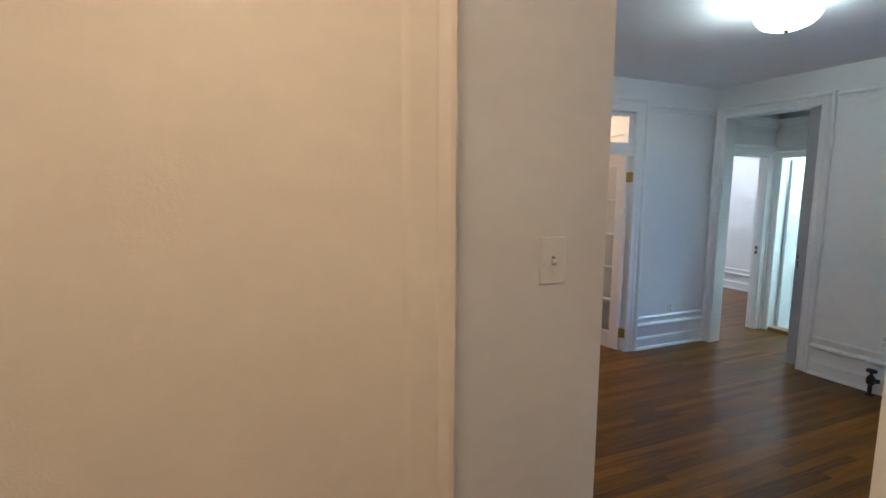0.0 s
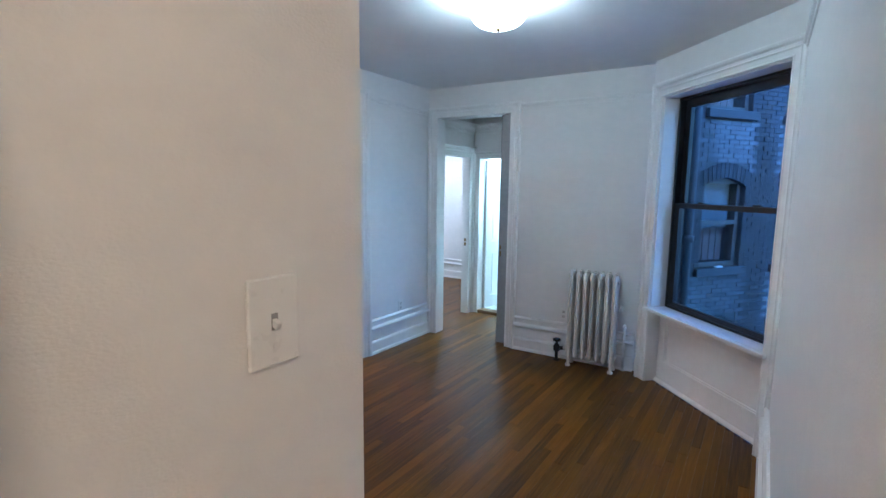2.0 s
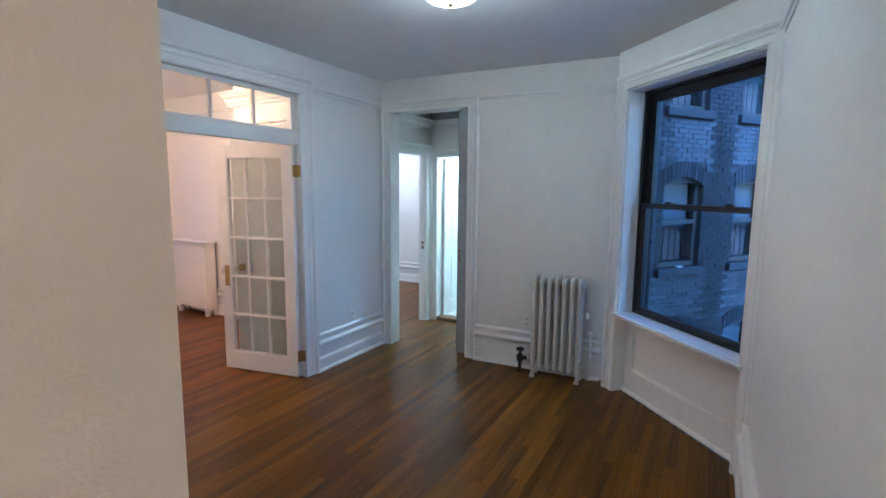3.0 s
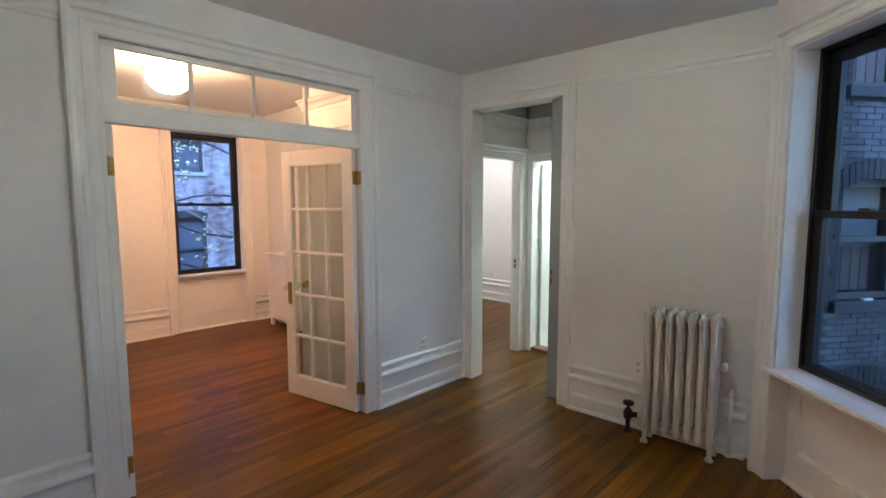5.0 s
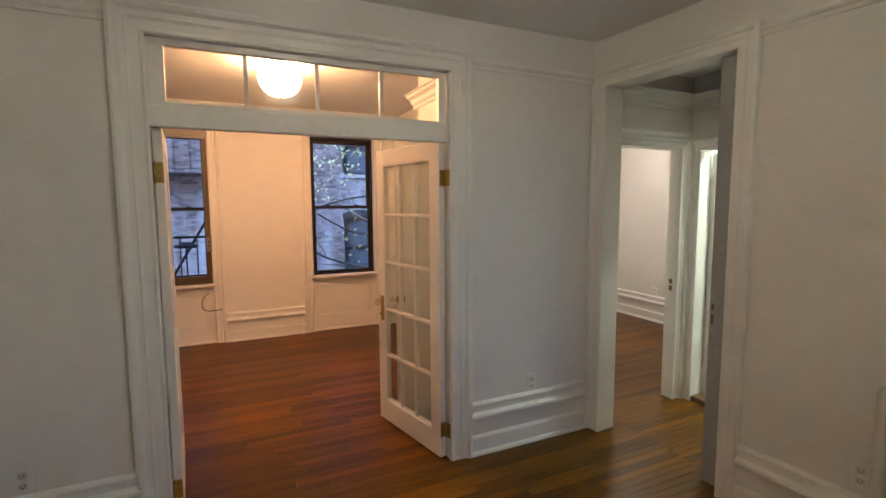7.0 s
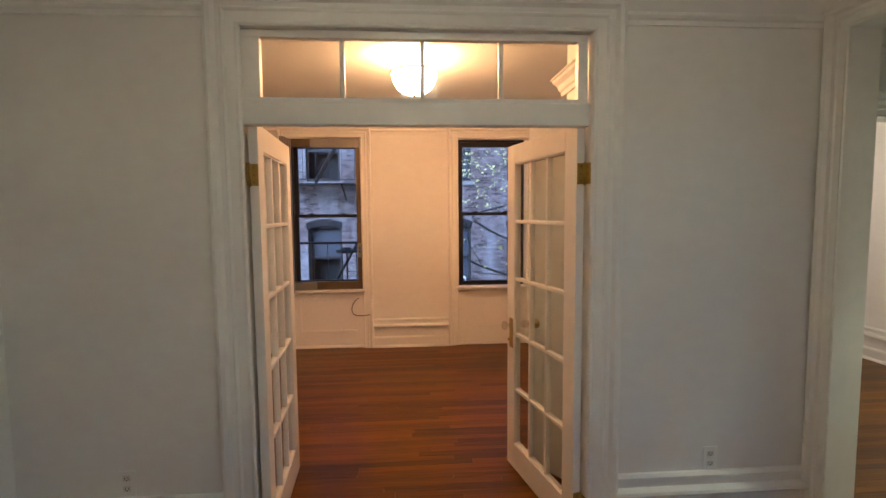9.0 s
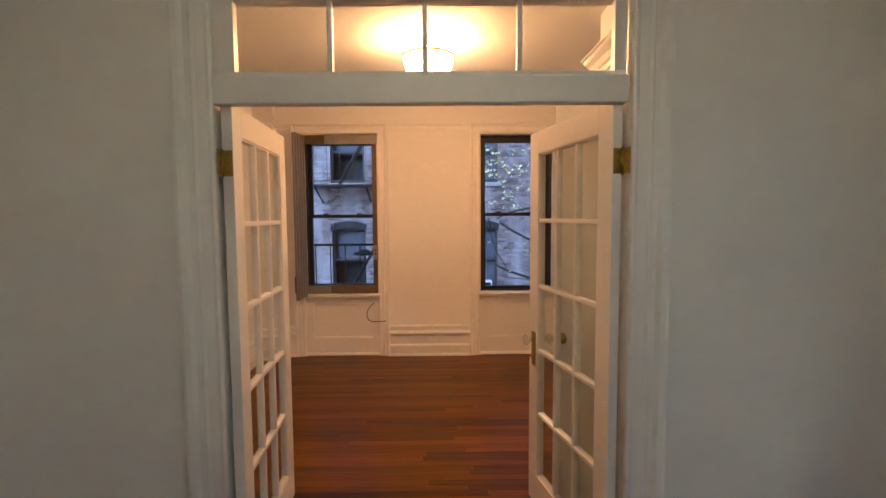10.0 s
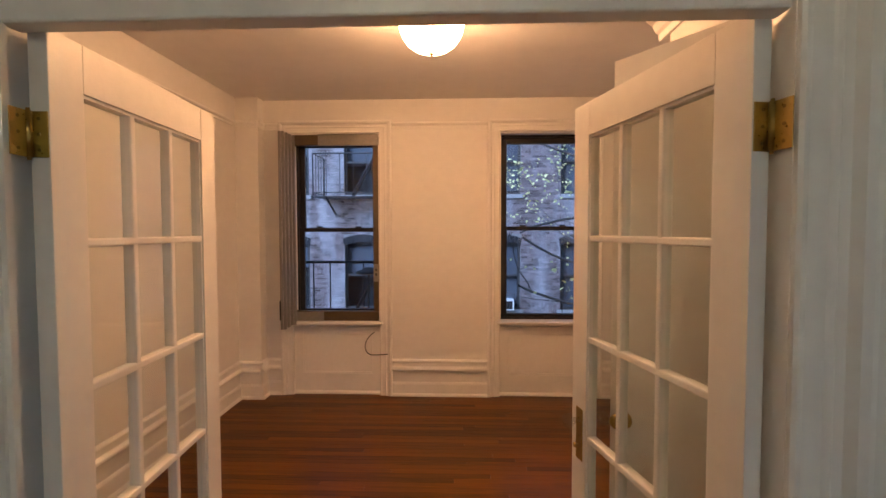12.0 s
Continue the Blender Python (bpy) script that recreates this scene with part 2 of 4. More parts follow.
G_FOYER, B_FOYER = glow("foyer_lamp_glass", FOYER, L_FOYER), glow("foyer_top_glow", FOYER, L_FOYER * 0.8)
G_ROOM, B_ROOM = glow("bedroom_lamp_glass", SOFT, L_ROOM), glow("bedroom_top_glow", SOFT, L_ROOM * 0.5)
G_BATH, B_BATH = glow("bath_lamp_glass", BATH, L_BATH), glow("bath_top_glow", BATH, L_BATH * 0.1)


# ---------------------------------------------------------------- mesh helpers
def box(bm, x0, x1, y0, y1, z0, z1, bevel=0.0):
    x0, x1 = min(x0, x1), max(x0, x1)
    y0, y1 = min(y0, y1), max(y0, y1)
    v = [bm.verts.new((x, y, z)) for z in (z0, z1) for y in (y0, y1) for x in (x0, x1)]
    fs = [bm.faces.new([v[i] for i in q]) for q in ((0, 2, 3, 1), (4, 5, 7, 6), (0, 1, 5, 4), (2, 6, 7, 3), (0, 4, 6, 2), (1, 3, 7, 5))]
    if bevel:
        es = list({e for f in fs for e in f.edges})
        bmesh.ops.bevel(bm, geom=es, offset=bevel, segments=2, profile=0.5, affect="EDGES")
    return bm


def boxes(*args, bevel=0.0):
    bm = bmesh.new()
    for a in args:
        box(bm, *a, bevel=bevel)
    return bm


def tube(bm, a, b, r0, r1=None, seg=12, caps=True):
    """A round bar from a to b."""
    r1 = r0 if r1 is None else r1
    a, b = Vector(a), Vector(b)
    q = (b - a).to_track_quat("Z", "Y").to_matrix()
    rings = []
    for c, r in ((a, r0), (b, r1)):
        rings.append([bm.verts.new(c + q @ Vector((r * math.cos(k * math.tau / seg), r * math.sin(k * math.tau / seg), 0))) for k in range(seg)])
    for k in range(seg):
        f = bm.faces.new((rings[0][k], rings[0][(k + 1) % seg], rings[1][(k + 1) % seg], rings[1][k]))
        f.smooth = True
    if caps:
        bm.faces.new(rings[0][::-1])
        bm.faces.new(rings[1])
    return bm


def lathe(bm, prof, seg=24, axis=None):
    """A turned shape: prof of (radius, height) about z, put through the matrix axis."""
    m = axis or Matrix.Identity(4)
    rings = [[bm.verts.new(m @ Vector((r * math.cos(k * math.tau / seg), r * math.sin(k * math.tau / seg), z))) for k in range(seg)] for r, z in prof]
    for a, b in zip(rings, rings[1:]):
        for k in range(seg):
            f = bm.faces.new((a[k], a[(k + 1) % seg], b[(k + 1) % seg], b[k]))
            f.smooth = True
    bm.faces.new(rings[0][::-1])
    bm.faces.new(rings[-1])
    return bm


def run(bm, prof, a, b, inward, z=0.0):
    """A moulding along the wall line a-b; prof of (proud, height); inward points into the room."""
    a, b, n = Vector((*a, z)), Vector((*b, z)), Vector((*inward, 0)).normalized()
    ra = [bm.verts.new(a + n * u + Vector((0, 0, h))) for u, h in prof]
    rb = [bm.verts.new(b + n * u + Vector((0, 0, h))) for u, h in prof]
    k = len(prof)
    for i in range(k):
        bm.faces.new((ra[i], ra[(i + 1) % k], rb[(i + 1) % k], rb[i]))
    bm.faces.new(ra[::-1])
    bm.faces.new(rb)
    return bm


def surround(bm, prof, x0, x1, z0, z1):
    """A mitred casing up, over and down an opening in the plane y = 0; prof of (out from the opening, proud towards -y)."""
    rings = []
    for sx, x, top in ((-1, x0, False), (-1, x0, True), (1, x1, True), (1, x1, False)):
        rings.append([bm.verts.new((x + sx * u, -v, z1 + u if top else z0)) for u, v in prof])
    k = len(prof)
    for ra, rb in zip(rings, rings[1:]):
        for i in range(k):
            bm.faces.new((ra[i], ra[(i + 1) % k], rb[(i + 1) % k], rb[i]))
    bm.faces.new(rings[0][::-1])
    bm.faces.new(rings[-1])
    return bm


def part(name, bm, material, parent=None, label=""):
    me = bpy.data.meshes.new(name)
    bmesh.ops.recalc_face_normals(bm, faces=bm.faces)
    bm.to_mesh(me)
    bm.free()
    me.materials.append(material)
    ob = new(name, me)
    ob.parent = parent
    if label:
        ob["label"] = label
    return ob


def thing(name, m, label, category, group="", kind=""):
    ob = new(name)
    ob.empty_display_size = 0.1
    ob.matrix_world = m
    return tagged(ob, label, category, group, kind)


def wall(name, axis, a0, a1, d0, d1, z1, holes, label, z0=0.0):
    """A wall along axis x or y from a0 to a1, d0 to d1 thick, with holes (from, to, bottom, top)."""
    bm = bmesh.new()
    cuts = sorted({a0, a1, *[h[0] for h in holes], *[h[1] for h in holes]})
    for c0, c1 in zip(cuts, cuts[1:]):
        mid, zs = (c0 + c1) / 2, [z0]
        for h in sorted(holes, key=lambda q: q[2]):
            if h[0] < mid < h[1]:
                zs += [h[2], h[3]]
        zs.append(z1)
        for b, t in zip(zs[::2], zs[1::2]):
            if t - b > 1e-4:
                if axis == "x":
                    box(bm, c0, c1, d0, d1, b, t)
                else:
                    box(bm, d0, d1, c0, c1, b, t)
    bmesh.ops.remove_doubles(bm, verts=bm.verts, dist=1e-5)
    return tagged(part(name, bm, M_WALL), label, "wall", kind="structure")


BASE = [(0, 0), (0.040, 0), (0.040, 0.012), (0.032, 0.026), (0.026, 0.030), (0.026, 0.118), (0.020, 0.132), (0.012, 0.140), (0.012, 0.246), (0.018, 0.250),
        (0.040, 0.256), (0.048, 0.268), (0.044, 0.282), (0.026, 0.292), (0.018, 0.298), (0.018, 0.330), (0.028, 0.337), (0.028, 0.350), (0.014, 0.362), (0, 0.364)]
RAIL = [(0, -0.035), (0.008, -0.033), (0.010, -0.012), (0.020, -0.006), (0.026, 0.006), (0.024, 0.018), (0.012, 0.024), (0, 0.026)]
CASE = [(0, 0), (0, 0.016), (0.008, 0.021), (0.016, 0.019), (0.022, 0.016), (0.060, 0.016), (0.066, 0.020), (0.074, 0.022), (0.080, 0.018), (0.100, 0.018),
        (0.106, 0.026), (0.114, 0.036), (0.132, 0.040), (0.146, 0.036), (0.150, 0.024), (0.150, 0)]
CASE_W = [(u * 0.80, v) for u, v in CASE]
CROWN = [(0, -0.12), (0.012, -0.12), (0.016, -0.09), (0.03, -0.08), (0.045, -0.05), (0.075, -0.03), (0.082, -0.012), (0.095, -0.01), (0.097, 0.0), (0, 0.0)]

CEIL_D, CEIL_L = 2.81, 2.90


# ---------------------------------------------------------------- the shell
def shell():
    wall("wall_dining_north", "x", 1.37, 5.47, 3.69, 3.83, 2.98, [(2.550, 4.185, 0, 2.505)], "white painted plaster wall around the French doors")
    wall("wall_dining_west", "y", 1.17, 3.69, 1.37, 1.51, 2.9, [], "white painted plaster wall of the dining room")
    wall("wall_passage", "x", -0.70, 1.51, 1.03, 1.17, 2.9, [], "white plaster wall end with a light switch")
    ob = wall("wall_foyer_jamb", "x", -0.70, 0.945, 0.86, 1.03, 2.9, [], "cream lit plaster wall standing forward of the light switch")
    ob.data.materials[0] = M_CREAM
    wall("wall_dining_south", "x", 1.455, 4.64, 0.195, 0.335, 2.9, [], "white painted plaster wall beside the window bay")
    wall("wall_foyer_east", "y", -2.2, 0.195, 1.455, 1.60, 2.9, [], "white painted plaster wall of the foyer")
    wall("wall_foyer_west", "y", -2.34, 1.17, -0.84, -0.70, 2.9, [], "white painted plaster wall of the foyer")
    wall("wall_foyer_south", "x", -0.70, 1.60, -2.34, -2.2, 2.9, [], "white painted plaster wall closing the foyer")
    ob = wall("wall_dining_east", "y", -2.36, 0.0, 0.0, 0.15, 2.9, [(-1.013, -0.100, 0, 2.505)], "white plaster wall behind the radiator")
    ob.matrix_world = EAST
    wall("wall_living_north", "x", 1.23, 5.27, 7.30, 7.62, 2.98, [(1.862, 2.730, 0, 2.58), (3.902, 4.770, 0, 2.58)], "cream painted plaster wall with two windows")
    wall("wall_living_west", "y", 3.83, 7.30, 1.23, 1.37, 2.98, [], "cream painted plaster wall of the living room")
    wall("wall_living_east", "y", 3.83, 7.30, 5.13, 5.27, 2.98, [], "cream painted plaster wall beside the radiator")
    wall("wall_closet_front", "y", 3.83, 4.93, 4.47, 4.59, 2.98, [(3.95, 4.63, 0, 2.26)], "cream plaster wall with a closet doorway")
    wall("wall_closet_north", "x", 4.59, 5.13, 4.83, 4.93, 2.98, [], "cream plaster side wall of the closet")
    wall("wall_pipe_chase", "x", 1.37, 1.59, 7.17, 7.30, 2.98, [], "cream plaster pipe chase in the corner")
    wall("wall_hall_north", "x", 5.47, 8.50, 3.755, 3.85, 2.9, [(5.58, 6.32, 0, 2.13)], "white plaster hall wall with a doorway")
    wall("wall_hall_east", "y", 2.2, 3.755, 6.43, 6.55, 2.9, [(2.96, 3.68, 0, 2.12)], "white plaster hall wall with the bathroom doorway")
    wall("wall_hall_south", "x", 5.58, 6.55, 2.08, 2.2, 2.9, [], "white plaster wall closing the hall")
    wall("wall_bath_south", "x", 6.55, 8.1, 2.48, 2.6, 2.9, [], "white wall closing the bathroom")
    wall("wall_bath_east", "y", 2.6, 3.755, 8.0, 8.1, 2.9, [], "white wall closing the bathroom")
    wall("wall_bedroom_west", "y", 3.85, 7.3, 5.47, 5.57, 2.9, [], "white plaster wall of the bedroom")
    wall("wall_bedroom_east", "y", 3.85, 7.3, 8.40, 8.50, 2.9, [], "white plaster wall of the bedroom")
    wall("wall_bedroom_north", "x", 5.57, 8.40, 7.2, 7.3, 2.9, [], "white plaster wall closing the bedroom")
    # window bay at 45 degrees
    ob = wall("wall_window_bay", "x", -0.742, 0.742, 0.0, 0.252, 2.9, [(-0.60, 0.60, 0, 2.495)], "white plaster wall of the slanted window bay")
    ob.matrix_world = BAY
    for nm, x0, x1, y0, y1, z, lab in (("ceiling_dining", 1.51, 5.58, 0.0, 3.76, CEIL_D, "white painted plaster ceiling of the dining room"),
                                       ("ceiling_living", 1.23, 5.27, 3.76, 7.62, CEIL_L, "cream painted plaster ceiling of the living room"),
                                       ("ceiling_foyer", -0.84, 1.51, -2.34, 1.17, CEIL_D, "white painted plaster ceiling of the foyer"),
                                       ("ceiling_hall", 5.50, 6.50, 2.08, 3.86, 2.70, "grey shaded plaster ceiling of the hall"),
                                       ("ceiling_bath", 6.50, 8.1, 2.48, 3.86, 2.5, "white ceiling of the bathroom"),
                                       ("ceiling_bedroom", 5.47, 8.5, 3.86, 7.3, 2.8, "white ceiling of the bedroom")):
        tagged(part(nm, boxes((x0, x1, y0, y1, z, z + 0.2)), M_CEIL), lab, "ceiling", kind="structure")


BAY = pose(4.883, 0.813, 0, 0, 0, 225)
EAST = pose(5.32, 3.69, 0, 0, 0, 4.3)
shell()


def trims():
    """Baseboards, picture rails and door casings."""
    def base(name, segs, label, m=Matrix.Identity(4)):
        bm = bmesh.new()
        for a, b, n in segs:
            run(bm, BASE, a, b, n)
        tagged(part(name, bm, M_TRIM), label, "baseboard", kind="structure").matrix_world = m

    def rail(name, segs, z, label, m=Matrix.Identity(4)):
        bm = bmesh.new()
        for a, b, n in segs:
            run(bm, RAIL, a, b, n, z)
        tagged(part(name, bm, M_TRIM), label, "picture rail", kind="structure").matrix_world = m

    base("baseboard_dining_north", [((1.51, 3.69), (2.453, 3.69), (0, -1)), ((4.31, 3.69), (5.32, 3.69), (0, -1))], "tall moulded white wooden baseboard")
    base("baseboard_dining_east", [((0, -2.31), (0, -1.105), (-1, 0))], "tall moulded white wooden baseboard behind the radiator", EAST)
    rail("picture_rail_dining_east", [((0, -2.34), (0, -1.105), (-1, 0))], 2.555, "thin white painted picture rail", EAST)
    base("baseboard_dining_south", [((1.455, 0.335), (4.40, 0.335), (0, 1))], "tall moulded white wooden baseboard")
    base("baseboard_dining_west", [((1.51, 1.03), (1.51, 3.69), (1, 0))], "tall moulded white wooden baseboard")
    base("baseboard_living_north", [((1.59, 7.30), (1.742, 7.30), (0, -1)), ((2.85, 7.30), (3.782, 7.30), (0, -1)), ((4.89, 7.30), (5.13, 7.30), (0, -1)),
                                    ((1.37, 7.17), (1.59, 7.17), (0, -1)), ((1.59, 7.136), (1.59, 7.30), (1, 0))], "tall moulded cream baseboard under the windows")
    base("baseboard_living_west", [((1.37, 3.83), (1.37, 7.17), (1, 0))], "tall moulded cream baseboard")
    base("baseboard_living_east", [((5.13, 4.93), (5.13, 7.30), (-1, 0)), ((4.47, 4.93), (5.13, 4.93), (0, 1)), ((4.47, 4.86), (4.47, 4.93), (-1, 0))], "tall moulded cream baseboard")
    base("baseboard_bedroom", [((8.40, 3.85), (8.40, 7.2), (-1, 0)), ((5.57, 7.2), (8.40, 7.2), (0, -1)), ((6.43, 3.85), (8.40, 3.85), (0, 1))], "tall moulded white baseboard of the bedroom")
    rail("picture_rail_dining", [((1.51, 3.69), (2.453, 3.69), (0, -1)), ((4.31, 3.69), (5.32, 3.69), (0, -1)),
                                 ((1.455, 0.335), (4.40, 0.335), (0, 1)), ((1.51, 1.03), (1.51, 3.69), (1, 0))], 2.555, "thin white painted picture rail")
    rail("picture_rail_living", [((1.37, 3.83), (1.37, 7.17), (1, 0)), ((1.37, 7.17), (1.59, 7.17), (0, -1)), ((1.59, 7.17), (1.59, 7.30), (1, 0)), ((1.59, 7.30), (1.742, 7.30), (0, -1)),
                                 ((2.85, 7.30), (3.782, 7.30), (0, -1)), ((4.89, 7.30), (5.13, 7.30), (0, -1)), ((5.13, 4.93), (5.13, 7.30), (-1, 0))], 2.655, "thin cream painted picture rail")
    # French door opening: casing, lining
    bm = bmesh.new()
    surround(bm, CASE, 2.587, 4.172, 0, 2.485)
    ob = tagged(part("trim_french_doorway", bm, M_TRIM), "wide moulded white casing round the French doors", "door casing", kind="structure")
    ob.location = (0, 3.69, 0)
    part("lining", boxes((2.550, 2.562, -0.004, 0.144, 0, 2.505), (4.170, 4.185, -0.004, 0.144, 0, 2.505), (2.562, 4.170, -0.004, 0.144, 2.485, 2.505)), M_TRIM, ob)
    bm = bmesh.new()
    surround(bm, CASE, 2.576, 4.178, 0, 2.485)
    back = part("casing", bm, M_TRIM, ob)
    back.matrix_basis = pose(2.576 + 4.178, 0.14, 0, 0, 0, 180)
    # dining room to hall
    bm = bmesh.new()
    surround(bm, [(u * 0.75, v) for u, v in CASE], -0.4365, 0.4365, 0, 2.485)
    ob = tagged(part("trim_hall_doorway", bm, M_TRIM), "tall moulded white casing of the hall doorway", "door casing", kind="structure")
    ob.matrix_world = EAST @ pose(0, -0.5565, 0, 0, 0, 270)
    part("lining", boxes((-0.4565, -0.4365, -0.004, 0.154, 0, 2.505), (0.4365, 0.4565, -0.004, 0.046, 0, 2.505), (0.4365, 0.4565, 0.104, 0.154, 0, 2.505), (-0.4365, 0.4365, -0.004, 0.154, 2.485, 2.505)), M_TRIM, ob)
    # hall doorways
    bm = bmesh.new()
    surround(bm, [(u * 0.62, v * 0.8) for u, v in CASE], 5.60, 6.31, 0, 2.12)
    ob = tagged(part("trim_bedroom_doorway", bm, M_TRIM), "moulded white casing of the bedroom doorway", "door casing", kind="structure")
    ob.location = (0, 3.755, 0)
    part("lining", boxes((5.58, 5.60, -0.004, 0.099, 0, 2.13), (6.31, 6.32, -0.004, 0.099, 0, 2.13), (5.60, 6.31, -0.004, 0.099, 2.12, 2.13)), M_TRIM, ob)
    part("strike_plate", boxes((6.306, 6.311, 0.03, 0.06, 0.94, 0.985), (6.306, 6.311, 0.03, 0.06, 1.0, 1.04)), M_BRASS_OLD, ob, "tarnished strike plate")
    bm = bmesh.new()
    run(bm, [(0, 0), (0.02, 0), (0.035, 0.02), (0.05, 0.025), (0.05, 0.045), (0, 0.045)], (5.50, 0), (6.41, 0), (0, -1), 2.215)
    part("cap", bm, M_TRIM, ob)
    bm = bmesh.new()
    surround(bm, [(u * 0.62, v * 0.8) for u, v in CASE], -0.335, 0.345, 0, 2.105)
    ob = tagged(part("trim_bath_doorway", bm, M_TRIM), "moulded white casing of the bathroom doorway", "door casing", kind="structure")
    ob.matrix_world = pose(6.43, 3.32, 0, 0, 0, 270)
    part("lining", boxes((-0.36, -0.335, -0.004, 0.124, 0, 2.12), (0.345, 0.36, -0.004, 0.124, 0, 2.12), (-0.335, 0.345, -0.004, 0.124, 2.105, 2.12)), M_TRIM, ob)
    bm = bmesh.new()
    run(bm, CROWN, (5.47, 3.755), (6.43, 3.755), (0, -1), 2.55)
    run(bm, CROWN, (6.43, 2.2), (6.43, 3.755), (-1, 0), 2.55)
    tagged(part("trim_hall_cornice", bm, M_TRIM), "white plaster cornice of the hall", "cornice", kind="structure")
    # closet doorway in the living room
    bm = bmesh.new()
    surround(bm, [(u * 0.75, v) for u, v in CASE], -0.32, 0.32, 0, 2.245)
    ob = tagged(part("trim_closet_doorway", bm, M_TRIM), "moulded cream casing with a projecting cornice", "door casing", kind="structure")
    ob.matrix_world = pose(4.47, 4.29, 0, 0, 0, 270)
    part("lining", boxes((-0.34, -0.32, -0.004, 0.124, 0, 2.26), (0.32, 0.34, -0.004, 0.124, 0, 2.26), (-0.32, 0.32, -0.004, 0.124, 2.245, 2.26)), M_TRIM, ob)
    bm = bmesh.new()
    run(bm, CROWN, (4.47, 3.83), (4.47, 5.02), (-1, 0), 2.64)
    run(bm, CROWN, (4.47, 4.93), (5.13, 4.93), (0, 1), 2.64)
    tagged(part("trim_closet_cornice", bm, M_TRIM), "stepped cream cornice round the closet", "cornice", kind="structure")
    # flat upright trim in the foyer
    bm = bmesh.new()
    sec = [(0.838, 0), (0.846, 0.003), (0.854, 0.005), (0.908, 0.006), (0.916, 0.004), (0.926, 0.006), (0.940, 0.010), (0.951, 0.010), (0.957, 0.005), (0.957, -0.05), (0.947, -0.05), (0.947, 0)]
    low, high = ([bm.verts.new((x, 0.86 - v, z)) for x, v in sec] for z in (0.0, CEIL_D))
    for k in range(len(sec)):
        q = (k + 1) % len(sec)
        bm.faces.new((low[k], low[q], high[q], high[k]))
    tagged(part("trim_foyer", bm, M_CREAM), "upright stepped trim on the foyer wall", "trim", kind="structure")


trims()


# ---------------------------------------------------------------- windows
def window(name, m, w, z0, z1, glass_top, glass_bot, meet, setback, panel_d, depth, label, group, fr=0.05, sill_out=0.035):
    """A black double-hung window in a full-height recess with sill and apron panel."""
    h = w / 2
    win = thing(name, m, label, "window", group, "structure")
    bm = bmesh.new()
    surround(bm, CASE_W, -h + 0.001, h - 0.001, 0, z1 - 0.001)
    part("casing", bm, M_TRIM, win, "moulded white wooden casing")
    # lining of the recess
    part("lining", boxes((-h, -h + 0.012, 0.004, setback, z0, z1), (h - 0.012, h, 0.004, setback, z0, z1), (-h + 0.012, h - 0.012, 0.004, setback, z1 - 0.012, z1)), M_TRIM, win)
    part("window_sill", box(bmesh.new(), -h - sill_out * 0.9, h + sill_out * 0.9, -sill_out - 0.012, 0.0, z0 - 0.028, z0, bevel=0.006), M_TRIM, win)
    part("sill_board", boxes((-h, h, 0.0, setback + 0.02, z0 - 0.028, z0)), M_TRIM, win)
    bm = boxes((-h, h, panel_d, depth, 0, z0 - 0.028))
    f, zt, zb = panel_d - 0.022, z0 - 0.125, 0.205
    box(bm, -h, -h + 0.085, f, panel_d, 0.0, z0 - 0.028)
    box(bm, h - 0.085, h, f, panel_d, 0.0, z0 - 0.028)
    box(bm, -h + 0.085, h - 0.085, f, panel_d, 0.0, zb)
    box(bm, -h + 0.085, h - 0.085, f, panel_d, zt, z0 - 0.028)
    for za, zc in ((zb, zb + 0.014), (zt - 0.014, zt)):
        box(bm, -h + 0.085, h - 0.085, f + 0.008, panel_d, za, zc, bevel=0.003)
    for xa, xc in ((-h + 0.085, -h + 0.099), (h - 0.099, h - 0.085)):
        box(bm, xa, xc, f + 0.008, panel_d, zb + 0.014, zt - 0.014, bevel=0.003)
    part("apron_panel", bm, M_TRIM, win, "white recessed wooden panel under the sill")
    bm = bmesh.new()
    run(bm, [(0, 0), (0.022, 0), (0.022, 0.012), (0.008, 0.026), (0, 0.03)], (-h, panel_d - 0.022), (h, panel_d - 0.022), (0, -1))
    run(bm, [(0, 0), (0.014, 0.002), (0.018, 0.016), (0, 0.03)], (-h, panel_d - 0.022), (h, panel_d - 0.022), (0, -1), z0 - 0.06)
    part("moulding", bm, M_TRIM, win)
    s = setback
    part("window_frame", boxes((-h, -h + 0.03, s, s + 0.11, z0, z1), (h - 0.03, h, s, s + 0.11, z0, z1), (-h + 0.03, h - 0.03, s, s + 0.11, z1 - 0.03, z1), (-h + 0.03, h - 0.03, s, s + 0.11, z0, z0 + 0.02)), M_BLACK, win)

    def sash(nm, za, zb, y, stile, bot, top):
        sa = part(nm, boxes((-h + 0.03, -h + 0.03 + stile, y, y + 0.035, za, zb), (h - 0.03 - stile, h - 0.03, y, y + 0.035, za, zb),
                            (-h + 0.03 + stile, h - 0.03 - stile, y, y + 0.035, za, za + bot), (-h + 0.03 + stile, h - 0.03 - stile, y, y + 0.035, zb - top, zb), bevel=0.003), M_BLACK, win, "black aluminium sash")
        pn = part("pane", boxes((-h + 0.03 + stile, h - 0.03 - stile, y + 0.016, y + 0.020, za + bot, zb - top)), M_GLASS, sa)
        pn.visible_shadow = False
        return sa
    lo = sash("lower_sash", z0 + 0.02, meet + 0.02, s + 0.012, fr, glass_bot - z0 - 0.02, 0.04)
    sash("upper_sash", meet - 0.02, z1 - 0.03, s + 0.055, fr, 0.04, z1 - 0.03 - glass_top)
